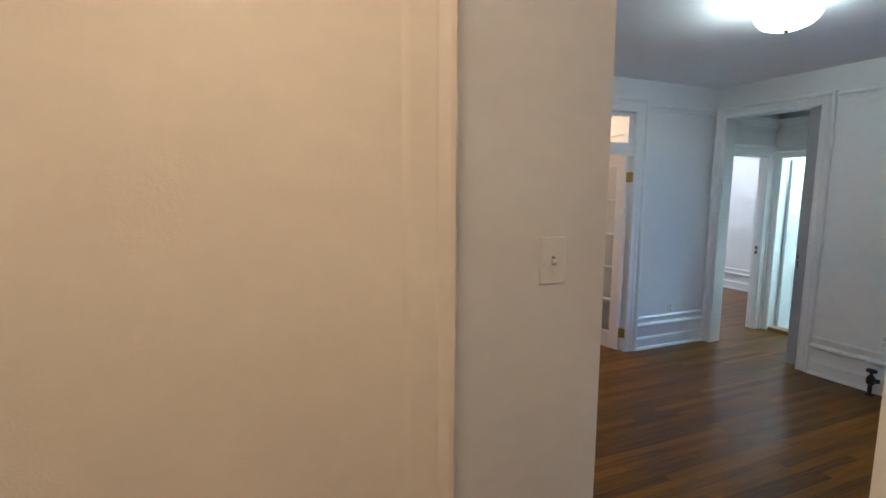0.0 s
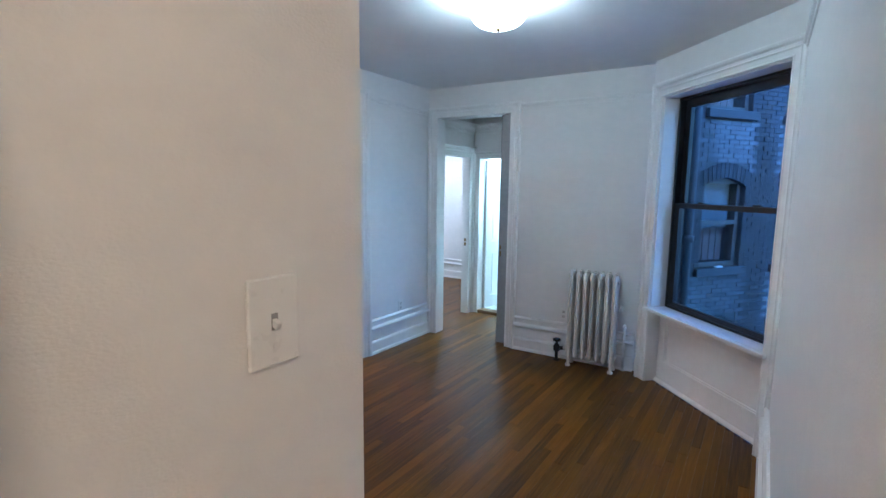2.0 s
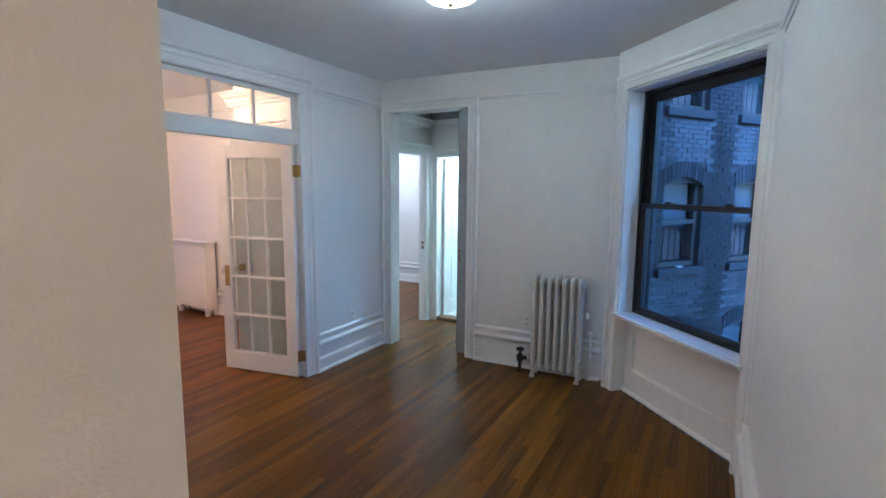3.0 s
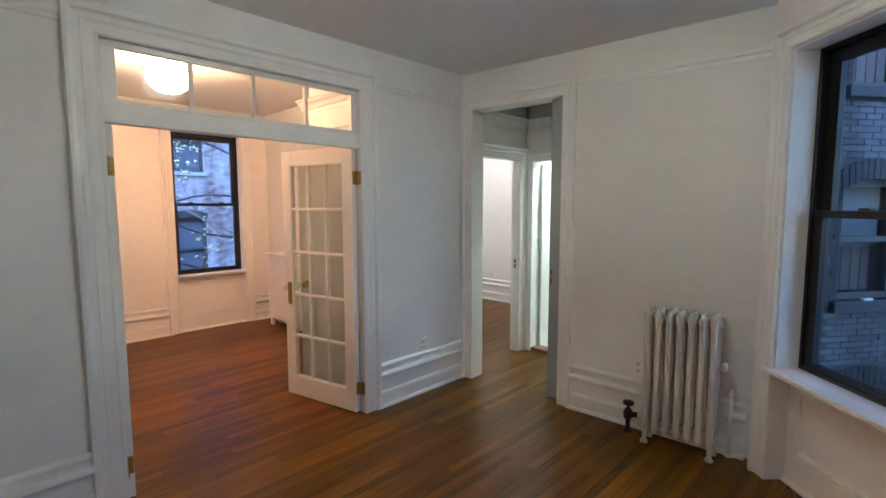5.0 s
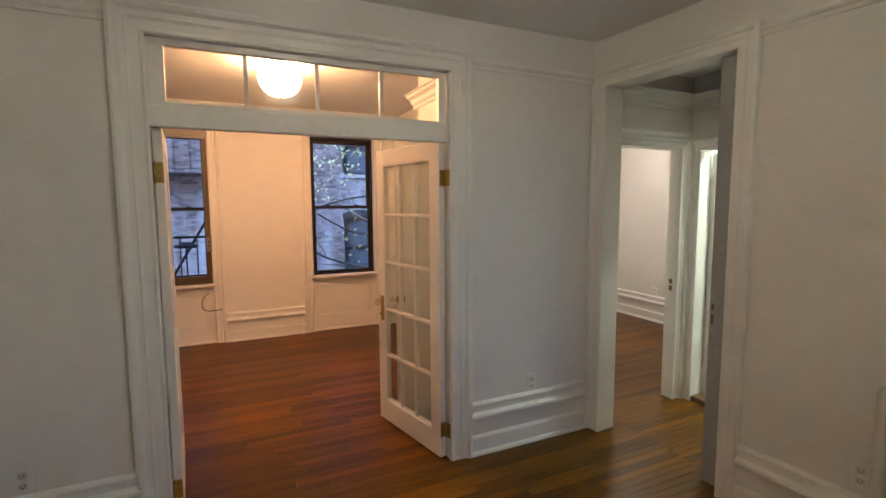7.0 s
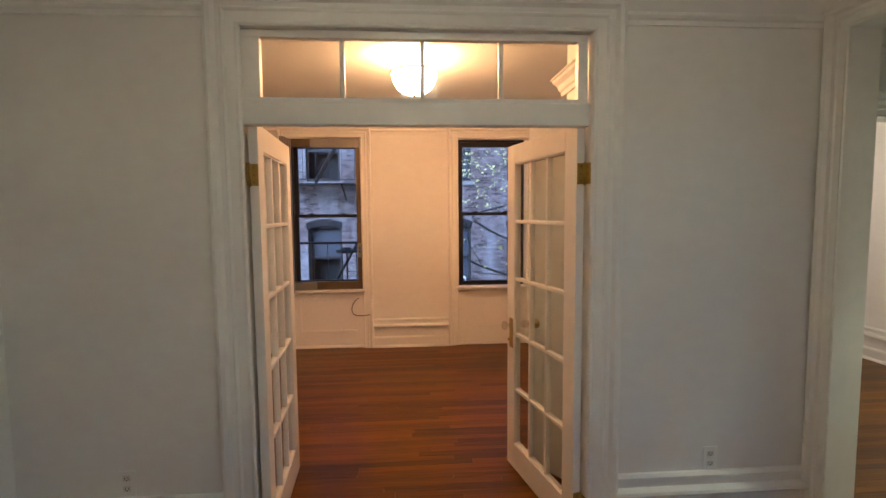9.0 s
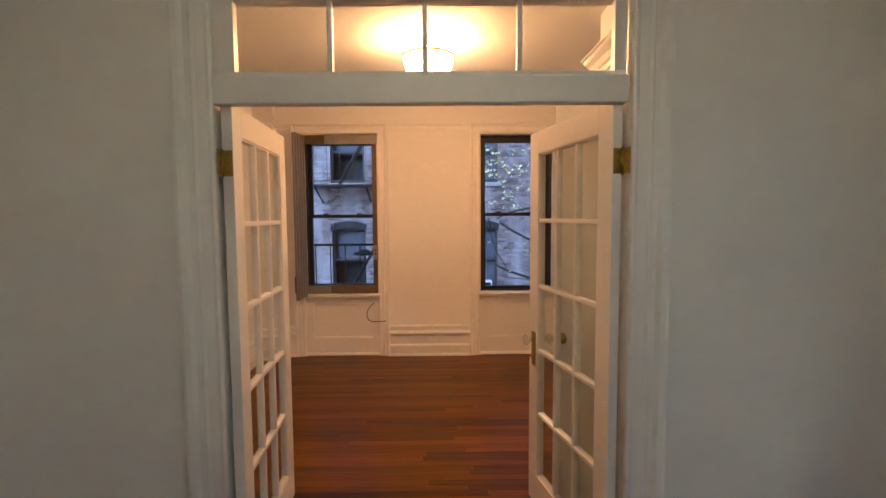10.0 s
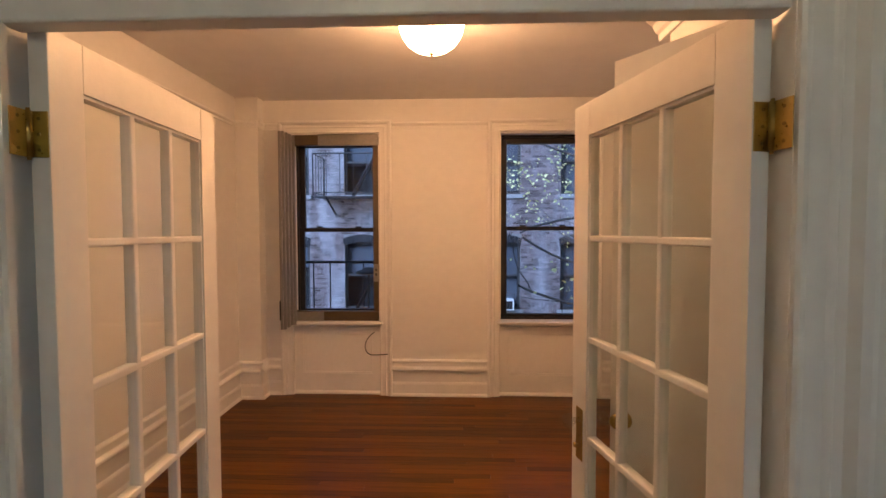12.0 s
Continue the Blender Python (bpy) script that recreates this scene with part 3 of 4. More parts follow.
    for sx in (-0.45, 0.45):
        part("sash_lock", box(bmesh.new(), sx * h - 0.03, sx * h + 0.03, s + 0.014, s + 0.05, meet + 0.02, meet + 0.036, bevel=0.005), M_BLACK, lo)
    return win


W_N = 0.868
window("window_1", pose(2.296, 7.30, 0), W_N, 0.735, 2.58, 2.47, 0.84, 1.64, 0.11, 0.055, 0.32, "black double-hung window in a cream casing beside the folded gate", "living room windows")
window("window_2", pose(4.336, 7.30, 0), W_N, 0.745, 2.58, 2.49, 0.80, 1.65, 0.11, 0.055, 0.32, "black double-hung window in a cream casing looking at a tree", "living room windows")
window("window_3", BAY, 1.20, 0.69, 2.495, 2.40, 0.745, 1.585, 0.14, 0.13, 0.30, "large black double-hung window in a slanted bay", "", 0.06)


# ---------------------------------------------------------------- doors
def knob(bm, m):
    lathe(bm, [(0.010, 0), (0.010, 0.02), (0.016, 0.026), (0.026, 0.036), (0.028, 0.046), (0.022, 0.056), (0.008, 0.060)], 10, m)
    return bm


def french_leaf(name, m, w, side, label, locked):
    """A fifteen-light glazed door leaf from its hinge at the origin along local x; side: +1 or -1, the way its thickness goes."""
    h, th, st, top, bot = 2.078, 0.042 * side, 0.105, 0.116, 0.180
    z0 = 0.012
    d = thing(name, m, label, "door", "French doors", "structure")

    def b(x0, x1, za, zb, bev=0.002, y0=0.0, y1=1.0):
        return box(bmesh.new(), x0, x1, th * y0, th * y1, za, zb, bevel=bev)
    part("stile", b(0, st, z0, h), M_TRIM, d)
    part("stile", b(w - st, w, z0, h), M_TRIM, d)
    part("top_rail", b(st, w - st, h - top, h), M_TRIM, d)
    part("bottom_rail", b(st, w - st, z0, bot), M_TRIM, d)
    gw, gh = w - 2 * st, h - top - bot
    for i in (1, 2):
        x = st + gw * i / 3
        part("muntin", b(x - 0.011, x + 0.011, bot, h - top, 0.005, 0.12, 0.88), M_TRIM, d)
    for k in range(1, 5):
        z = bot + gh * k / 5
        part("glazing_bar", b(st, w - st, z - 0.011, z + 0.011, 0.005, 0.10, 0.90), M_TRIM, d)
    bead = bmesh.new()
    for za, zb in ((bot, bot + 0.008), (h - top - 0.008, h - top)):
        box(bead, st, w - st, th * 0.14, th * 0.86, za, zb)
    for xa, xb in ((st, st + 0.008), (w - st - 0.008, w - st)):
        box(bead, xa, xb, th * 0.14, th * 0.86, bot + 0.008, h - top - 0.008)
    part("glazing_bead", bead, M_TRIM, d)
    for i in range(3):
        for k in range(5):
            pn = part("pane", boxes((st + gw * i / 3 + 0.008, st + gw * (i + 1) / 3 - 0.008, th * 0.44, th * 0.56, bot + gh * k / 5 + 0.008, bot + gh * (k + 1) / 5 - 0.008)), M_GLASS, d)
            pn.visible_shadow = False
    for z in (1.845, 0.20):
        bm = bmesh.new()
        tube(bm, (-0.008, 0.003 * side, z - 0.05), (-0.008, 0.003 * side, z + 0.05), 0.0075, seg=10)
        tube(bm, (-0.008, 0.003 * side, z - 0.056), (-0.008, 0.003 * side, z + 0.056), 0.004, seg=8)
        hg = part("hinge", bm, M_BRASS, d, "brass butt hinge")
        part("hinge_plate", boxes((-0.003, 0.0, th * 0.02, th * 0.95, z - 0.05, z + 0.05), bevel=0.0008), M_BRASS, hg)
        part("hinge_plate", boxes((-0.055, -0.010, 0.001 * side, 0.004 * side, z - 0.05, z + 0.05), bevel=0.0008), M_BRASS, hg)
        scr = bmesh.new()
        for dz in (-0.034, 0.0, 0.034):
            tube(scr, (-0.0045, th * 0.5, z + dz), (-0.003, th * 0.5, z + dz), 0.004, seg=8)
            tube(scr, (-0.036, 0.004 * side, z + dz), (-0.036, 0.0052 * side, z + dz), 0.004, seg=8)
        part("screw", scr, M_BRASS_OLD, hg)
    if locked:
        for y, sg in ((0.0, -side), (th, side)):
            pl = part("lock_plate", boxes((w - 0.085, w - 0.038, y, y + 0.004 * sg, 0.80, 0.99), bevel=0.0015), M_BRASS, d, "long brass lock plate")
            part("knob", knob(bmesh.new(), Matrix.Translation((w - 0.062, y + 0.004 * sg, 0.945)) @ pose(0, 0, 0, -90 * sg)), M_CRYSTAL, pl, "faceted glass knob")
            part("thumb_turn", knob(bmesh.new(), Matrix.Translation((w - 0.062, y + 0.004 * sg, 0.855)) @ pose(0, 0, 0, -90 * sg) @ Matrix.Scale(0.35, 4)), M_BRASS, pl)
        part("latch_plate", boxes((w, w + 0.002, th * 0.25, th * 0.75, 0.84, 1.0)), M_BRASS, d, "brass latch plate")
    return d


LEAF = 0.79
french_leaf("door_1", pose(2.588, 3.735, 0, 0, 0, 94.0), LEAF, -1, "white glazed French door leaf with fifteen panes, standing open", False)
french_leaf("door_2", pose(4.157, 3.735, 0, 0, 0, 102.6), LEAF, 1, "white glazed French door leaf with brass lock, standing open", True)


def transom():
    t = thing("window_4", pose(0, 3.725, 0), "white transom window with four clear panes above the French doors", "transom window", "", "structure")
    x0, x1, zb, zt = 2.575, 4.160, 2.06, 2.485
    part("transom_bar", box(bmesh.new(), x0, x1, -0.046, 0.010, zb, zb + 0.105, bevel=0.006), M_TRIM, t)
    part("bottom_rail", box(bmesh.new(), x0, x1, -0.012, 0.026, zb + 0.105, zb + 0.128, bevel=0.002), M_TRIM, t)
    part("top_rail", box(bmesh.new(), x0, x1, -0.012, 0.026, zt - 0.034, zt, bevel=0.002), M_TRIM, t)
    g0, g1 = x0 + 0.083, x1 - 0.048
    part("stile", box(bmesh.new(), x0, g0, -0.012, 0.026, zb + 0.128, zt - 0.034, bevel=0.002), M_TRIM, t)
    part("stile", box(bmesh.new(), g1, x1, -0.012, 0.026, zb + 0.128, zt - 0.034, bevel=0.002), M_TRIM, t)
    for i in range(1, 4):
        x = g0 + (g1 - g0) * i / 4
        part("muntin", box(bmesh.new(), x - 0.010, x + 0.010, -0.010, 0.022, zb + 0.128, zt - 0.034, bevel=0.004), M_TRIM, t)
    for i in range(4):
        a, b = g0 + (g1 - g0) * i / 4, g0 + (g1 - g0) * (i + 1) / 4
        pn = part("pane", boxes((a + 0.008, b - 0.008, 0.004, 0.008, zb + 0.128, zt - 0.034)), M_GLASS, t)
        pn.visible_shadow = False


transom()


def plain_door(name, m, w, h, side, label, panels, knob_mat, th=0.042):
    """A panelled door leaf from its hinge at the origin along local x."""
    t = th * side
    d = thing(name, m, label, "door", "", "structure")
    st = 0.11
    bm = boxes((0, st, 0, t, 0.012, h), (w - st, w, 0, t, 0.012, h))
    zs = [0.012, 0.22] + [v for p in panels for v in p] + [h - 0.12, h]
    for a, b in zip(zs[::2], zs[1::2]):
        box(bm, st, w - st, 0, t, a, b)
    part("door_frame", bm, M_TRIM, d)
    if not panels:
        part("door_face", box(bmesh.new(), 0.004, w - 0.004, t * -0.05, t * 1.05, 0.02, h - 0.006, bevel=0.0015), M_TRIM, d)
    for a, b in zip(zs[1::2], zs[2::2]) if panels else ():
        bm = boxes((st, w - st, t * 0.28, t * 0.72, a, b))
        box(bm, st + 0.04, w - st - 0.04, t * 0.16, t * 0.84, a + 0.04, b - 0.04, bevel=0.004)
        part("door_panel", bm, M_TRIM, d)
    for y, sg in ((0.0, -side), (t, side)):
        bm = bmesh.new()
        lathe(bm, [(0.032, 0), (0.032, 0.004), (0.024, 0.008), (0.011, 0.011), (0.011, 0.030), (0.022, 0.036), (0.028, 0.048), (0.022, 0.058), (0.008, 0.062)], 20,
              Matrix.Translation((w - 0.062, y, 0.955)) @ pose(0, 0, 0, -90 * sg))
        part("door_handle", bm, knob_mat, d, "round brass knob with rosette")
    return d


plain_door("door_3", pose(4.435, 3.955, 0, 0, 0, 124.5), 0.63, 2.24, -1, "plain cream closet door with a brass knob, standing open", [], M_BRASS)
plain_door("door_4", pose(6.565, 3.655, 0, 0, 0, -13), 0.66, 2.09, -1, "white panelled bathroom door standing open", [(0.85, 0.98)], M_BRASS_OLD)


def pocket_door():
    d = thing("door_5", EAST @ pose(0.05, -1.0, 0), "grey sliding pocket door partly drawn out of the wall", "door", "", "structure")
    bm = box(bmesh.new(), 0, 0.050, -0.0, 0.125, 0.012, 2.48, bevel=0.004)
    part("door_leaf", bm, M_GREY_DOOR, d)
    part("pull_plate", boxes((-0.002, 0.0, 0.100, 0.116, 0.98, 1.04), (-0.002, 0.0, 0.100, 0.116, 1.06, 1.10)), M_BRASS_OLD, d, "tarnished pull plate")
    part("edge_bead", tube(bmesh.new(), (0.025, 0.127, 0.014), (0.025, 0.127, 2.478), 0.013, seg=10), M_GREY_DOOR, d)


pocket_door()


# ---------------------------------------------------------------- ceiling lamps
def ceiling_lamp(m, glass, top_glow, label, r=0.165, depth=0.095, hang=0.10):
    """A white glass bowl, bright at the top, hung a little below the ceiling with an added glowing cap to brighten the
    ceiling.
    """
    d = thing("ceiling_light", m @ Matrix.Translation((0, 0, -hang)), label, "ceiling light")
    bm = bmesh.new()
    lathe(bm, [(r * 0.42, hang), (r * 0.46, hang - 0.006), (r * 0.44, hang - 0.018), (r * 0.16, hang - 0.024), (r * 0.10, hang - 0.030)], 40)
    part("canopy", bm, M_PLASTIC, d, "round white canopy")
    part("stem", tube(bmesh.new(), (0, 0, hang - 0.026), (0, 0, hang * 0.6), 0.006), M_BRASS_OLD, d)
    curve = [(1.0, 0.0), (0.99, 0.16), (0.95, 0.34), (0.87, 0.54), (0.73, 0.74), (0.52, 0.89), (0.28, 0.97), (0.05, 1.0)]
    bm = bmesh.new()
    lathe(bm, [(r * u, -depth * v) for u, v in curve], 40)
    part("glass_shade", bm, glass, d, "glowing white glass bowl")
    if depth > 0.15:
        bm = bmesh.new()
        lathe(bm, [(r * 1.005, -0.002), (r * 1.04, -0.004), (r * 1.05, -0.010), (r * 1.04, -0.016), (r * 1.005, -0.017)], 40)
        part("rim", bm, M_BRASS_OLD, d, "thin dark metal rim")
    part("ceiling_glow_cap", lathe(bmesh.new(), [(r * 0.94, 0.001), (r * 0.93, hang * 0.42), (r * 0.82, hang * 0.55), (r * 0.36, hang * 0.60), (0.008, hang * 0.61)], 40), top_glow, d, "added glowing cap that brightens the ceiling")
    bm = bmesh.new()
    lathe(bm, [(0.012, -depth), (0.013, -depth - 0.006), (0.008, -depth - 0.014), (0.003, -depth - 0.018)], 12)
    part("finial", bm, M_BRASS_OLD, d)
    return d


ceiling_lamp(pose(3.41, 1.80, CEIL_D), G_DINING, B_DINING, "lit flush ceiling light with a white glass bowl, cool white")
ceiling_lamp(pose(3.365, 5.33, CEIL_L), G_LIVING, B_LIVING, "lit flush ceiling light with a white glass bowl, warm light", 0.182, 0.185, 0.115)
ceiling_lamp(pose(0.45, -0.20, CEIL_D), G_FOYER, B_FOYER, "lit flush ceiling light with a warm white glass bowl")
ceiling_lamp(pose(7.2, 5.4, 2.8), G_ROOM, B_ROOM, "lit flush ceiling light of the bedroom")
ceiling_lamp(pose(7.0, 3.11, 2.5), G_BATH, B_BATH, "lit flush ceiling light of the bathroom", 0.06, 0.05, 0.045)


# ---------------------------------------------------------------- fittings
def outlet(m):
    d = thing("wall_outlet", m, "white double wall outlet on a plate", "outlet", "wall outlets")
    part("plate", box(bmesh.new(), -0.037, 0.037, -0.006, 0, -0.06, 0.06, bevel=0.0025), M_PLASTIC, d)
    for z in (-0.025, 0.025):
        s = part("socket", box(bmesh.new(), -0.017, 0.017, -0.009, -0.006, z - 0.014, z + 0.014, bevel=0.0015), M_SOCKET, d)
        part("slot", boxes((-0.009, -0.0065, -0.0095, -0.009, z - 0.004, z + 0.006), (0.0065, 0.009, -0.0095, -0.009, z - 0.004, z + 0.006), (-0.0025, 0.0025, -0.0095, -0.009, z - 0.011, z - 0.006)), M_DARK, s)
    return d


outlet_1 = outlet(pose(4.805, 3.69, 0.425))
copy_thing(outlet_1, pose(2.0, 3.69, 0.432))
copy_thing(outlet_1, EAST @ pose(0, -1.63, 0.455, 0, 0, 270))
copy_thing(outlet_1, pose(8.40, 5.75, 0.42, 0, 0, 270))
copy_thing(outlet_1, pose(1.37, 5.15, 0.42, 0, 0, 90))


def light_switch():
    d = thing("light_switch", pose(1.325, 1.03, 1.51), "white toggle light switch on a wall plate", "light switch")
    part("plate", box(bmesh.new(), -0.042, 0.042, -0.007, 0, -0.066, 0.066, bevel=0.003), M_PLASTIC, d)
    part("toggle_slot", boxes((-0.0055, 0.0055, -0.0075, -0.007, -0.0125, 0.0125)), M_SLOT, d)
    t = part("toggle", box(bmesh.new(), -0.004, 0.004, -0.014, 0.0, -0.0055, 0.0055, bevel=0.0015), M_PLASTIC, d)
    t.matrix_basis = pose(0, -0.004, 0.0, 25)
    for z in (-0.036, 0.036):
        part("screw", tube(bmesh.new(), (0, -0.0072, z), (0, -0.0085, z), 0.0042, seg=10), M_PLASTIC, d)


light_switch()


def radiator(m, count, pitch, depth, height, label):
    """A cast-iron column radiator; local y along the row, x out of the wall."""
    d = thing("radiator", m, label, "radiator", "radiators")
    n = count

    def section_mesh():
        bm = bmesh.new()
        for sx in (-1, 1):
            x = sx * depth * 0.30
            lathe(bm, [(0.006, 0.085), (0.020, 0.10), (0.023, 0.13), (0.0205, 0.20), (0.0205, height - 0.12), (0.023, height - 0.06), (0.021, height - 0.03), (0.010, height - 0.006)], 12,
                  Matrix.Translation((x, 0, 0)) @ Matrix.Diagonal((1.25, 1.05, 1, 1)))
        for z, r in ((height - 0.045, 0.026), (0.125, 0.026)):
            tube(bm, (-depth * 0.36, 0, z), (depth * 0.36, 0, z), r, seg=12)
        for z in (height - 0.075, 0.15):
            tube(bm, (0, -pitch * 0.52, z), (0, pitch * 0.52, z), 0.022, seg=12)
        for z in (0.2, height - 0.19):
            tube(bm, (-depth * 0.3, 0, z), (depth * 0.3, 0, z), 0.008, seg=8)
        return bm
    first = part("section", section_mesh(), M_RAD, d)
    for i in range(n):
        o = first if i == 0 else first.copy()
        if i:
            scene.collection.objects.link(o)
        o.location = (0, (i - (n - 1) / 2) * pitch, 0)
    for i in (0, n - 1):
        for sx in (-1, 1):
            bm = bmesh.new()
            x, y = sx * depth * 0.32, (i - (n - 1) / 2) * pitch
            lathe(bm, [(0.024, 0.0), (0.026, 0.012), (0.014, 0.03), (0.013, 0.06), (0.022, 0.11)], 12, Matrix.Translation((x, y, 0)))
            part("foot", bm, M_RAD, d)
    for z in (0.15, height - 0.075):
        for s in (-1, 1):
            y = s * ((n - 1) / 2 * pitch + 0.025)
            part("end_plug", tube(bmesh.new(), (0, y - 0.006, z), (0, y + 0.006, z), 0.032, seg=8), M_RAD, d)
    return d


RADX = 5.325
radiator(pose(RADX, 1.742, 0, 0, 0, 4.3), 7, 0.0665, 0.175, 0.95, "old cast-iron column radiator with seven sections, cream painted")


def radiator_cover():
    """A cream cabinet over the living room radiator: panelled front, overhanging top, short legs."""
    x0, x1, y0, y1, h = 4.935, 5.085, 6.28, 6.93, 1.0
    d = thing("radiator_cover", pose(0, 0, 0), "cream painted wooden radiator cover with a thin overhanging top", "radiator cover")
    part("top", box(bmesh.new(), x0 - 0.035, 5.10, y0 - 0.03, y1 + 0.03, h - 0.022, h, bevel=0.005), M_TRIM, d)
    for ya, yb in ((y0, y0 + 0.02), (y1 - 0.02, y1)):
        part("side_panel", boxes((x0 + 0.02, x1, ya, yb, 0.07, h - 0.022)), M_TRIM, d)
    part("front_panel", boxes((x0, x0 + 0.02, y0, y1, 0.10, h - 0.022), bevel=0.002), M_TRIM, d)
    for y in (y0 + 0.03, y1 - 0.03):
        part("leg", box(bmesh.new(), x0 + 0.001, x0 + 0.05, y - 0.03, y + 0.03, 0.0, 0.10, bevel=0.006), M_TRIM, d)
        part("leg", box(bmesh.new(), x1 - 0.05, x1 - 0.001, y - 0.03, y + 0.03, 0.0, 0.07, bevel=0.006), M_TRIM, d)


radiator_cover()


def radiator_valve():
    d = thing("radiator_valve", pose(5.335, 2.085, 0), "dark iron radiator valve on its supply pipe", "valve")
    bm = tube(bmesh.new(), (0, 0, 0.0), (0, 0, 0.10), 0.016)
    lathe(bm, [(0.034, 0.0), (0.034, 0.006), (0.018, 0.012)], 16)
    part("pipe", bm, M_IRON, d)
    bm = bmesh.new()
    lathe(bm, [(0.018, 0.09), (0.030, 0.10), (0.032, 0.145), (0.022, 0.165), (0.012, 0.172), (0.010, 0.20)], 16)
    tube(bm, (0, 0, 0.125), (0, -0.12, 0.15), 0.019)
    part("valve_body", bm, M_IRON, d)
    bm = bmesh.new()
    lathe(bm, [(0.010, 0.195), (0.036, 0.20), (0.040, 0.212), (0.034, 0.222), (0.010, 0.226)], 14)
    part("hand_wheel", bm, M_IRON, d)
    part("union_nut", tube(bmesh.new(), (0, -0.075, 0.142), (0, -0.105, 0.148), 0.028, seg=6), M_RAD, d)


radiator_valve()


def air_vent_pipe():
    d = thing("steam_air_vent", pose(5.335, 1.515, 0), "small silver air vent screwed into the radiator", "air vent")
    bm = tube(bmesh.new(), (0, 0.028, 0.60), (0, -0.025, 0.60), 0.006)
    lathe(bm, [(0.006, 0.585), (0.016, 0.592), (0.018, 0.63), (0.012, 0.648), (0.003, 0.652)], 14, Matrix.Translation((0, -0.028, 0)))
    part("vent", bm, M_PLASTIC, d)
    d = thing("riser_pipe", pose(5.45, 1.468, 0), "thin white painted heating pipe by the wall", "pipe")
    bm = tube(bmesh.new(), (0, 0, 0), (0, 0, 0.42), 0.012)
    lathe(bm, [(0.026, 0.0), (0.026, 0.006), (0.014, 0.012)], 16)
    lathe(bm, [(0.012, 0.20), (0.018, 0.205), (0.018, 0.24), (0.012, 0.245)], 12)
    lathe(bm, [(0.012, 0.40), (0.017, 0.405), (0.017, 0.435), (0.006, 0.445)], 12)
    part("pipe", bm, M_TRIM, d)


air_vent_pipe()


def security_gate():
    """A folding scissor gate pushed to the side, with its frame plates round the opening."""
    d = thing("folding_window_gate", pose(2.296, 7.30, 0), "grey steel folding security gate pushed open at the window", "window gate")
    part("top_channel", box(bmesh.new(), -0.434, 0.432, 0.012, 0.075, 2.468, 2.578, bevel=0.003), M_GATE_D, d, "brown steel top channel")
    part("top_plate", box(bmesh.new(), -0.17, 0.432, 0.004, 0.012, 2.462, 2.577, bevel=0.002), M_GATE, d)
    part("bottom_channel", box(bmesh.new(), -0.434, 0.432, 0.012, 0.075, 0.738, 0.832, bevel=0.003), M_GATE_D, d, "brown steel bottom channel")
    part("bottom_plate", box(bmesh.new(), -0.42, -0.13, 0.004, 0.012, 0.738, 0.826, bevel=0.002), M_GATE, d)
    part("side_channel", box(bmesh.new(), 0.366, 0.432, 0.02, 0.075, 0.832, 2.468, bevel=0.003), M_GATE_D, d)
    lb = part("lock_box", box(bmesh.new(), 0.372, 0.428, -0.012, 0.02, 1.13, 1.30, bevel=0.004), M_GATE, d, "steel lock box")
    part("keyhole", boxes((0.392, 0.406, -0.0135, -0.012, 1.19, 1.215), (0.392, 0.406, -0.0135, -0.012, 1.235, 1.26)), M_DARK, lb)
    xs = [(-0.398 - 0.0035 * k - (0.014 if k % 2 else 0.0), -0.035 - 0.036 * k) for k in range(8)]
    for i, (x, y) in enumerate(xs):
        bm = boxes((x - 0.011, x + 0.011, y - 0.013, y + 0.013, 0.705 + 0.006 * (i % 3), 2.555 - 0.008 * (i % 2)), bevel=0.002)
        part("slat", bm, M_GATE, d)
    for k in range(5):
        z = 0.86 + k * 0.37
        bm = bmesh.new()
        for (xa, ya), (xb, yb) in zip(xs, xs[1:]):
            tube(bm, (xa, ya - 0.013, z), (xb, yb - 0.013, z + (0.02 if k % 2 else -0.02)), 0.003, seg=6)
        part("link", bm, M_GATE, d)
    part("handle_plate", box(bmesh.new(), -0.454, -0.440, -0.305, -0.265, 0.80, 0.98, bevel=0.003), M_IRON, d)


security_gate()


def curve_tube(name, pts, r, material, parent=None):
    cu = bpy.data.curves.new(name, "CURVE")
    cu.dimensions, cu.bevel_depth, cu.bevel_resolution, cu.resolution_u = "3D", r, 3, 10
    sp = cu.splines.new("NURBS")
    sp.points.add(len(pts) - 1)
    for q, c in zip(sp.points, pts):
        q.co = (*c, 1)
    sp.use_endpoint_u, sp.order_u = True, 4
    dg = bpy.context.evaluated_depsgraph_get
    ob = new(name, cu)
    me = bpy.data.meshes.new_from_object(ob.evaluated_get(dg()))
    bpy.data.objects.remove(ob)
    me.materials.clear()
    me.materials.append(material)
    o2 = new(name, me)
    o2.parent = parent
    return o2


tagged(curve_tube("loose_cable", [(2.665, 7.338, 0.62), (2.63, 7.31, 0.60), (2.585, 7.26, 0.55), (2.585, 7.25, 0.46), (2.63, 7.25, 0.405), (2.72, 7.255, 0.415), (2.81, 7.262, 0.42)], 0.005, M_CABLE),
       "black loose cable end curling out of the apron panel", "cable")


# ---------------------------------------------------------------- bathroom threshold
def threshold():
    tagged(part("threshold", box(bmesh.new(), 6.425, 6.56, 2.985, 3.655, 0.0, 0.045, bevel=0.006), M_SADDLE), "worn wooden threshold of the bathroom", "threshold", kind="structure")
    f = tagged(part("floor_bath", boxes((6.56, 8.0, 2.6, 3.755, -0.1, 0.05)), M_TILE), "white tiled bathroom floor", "floor", kind="structure")


threshold()


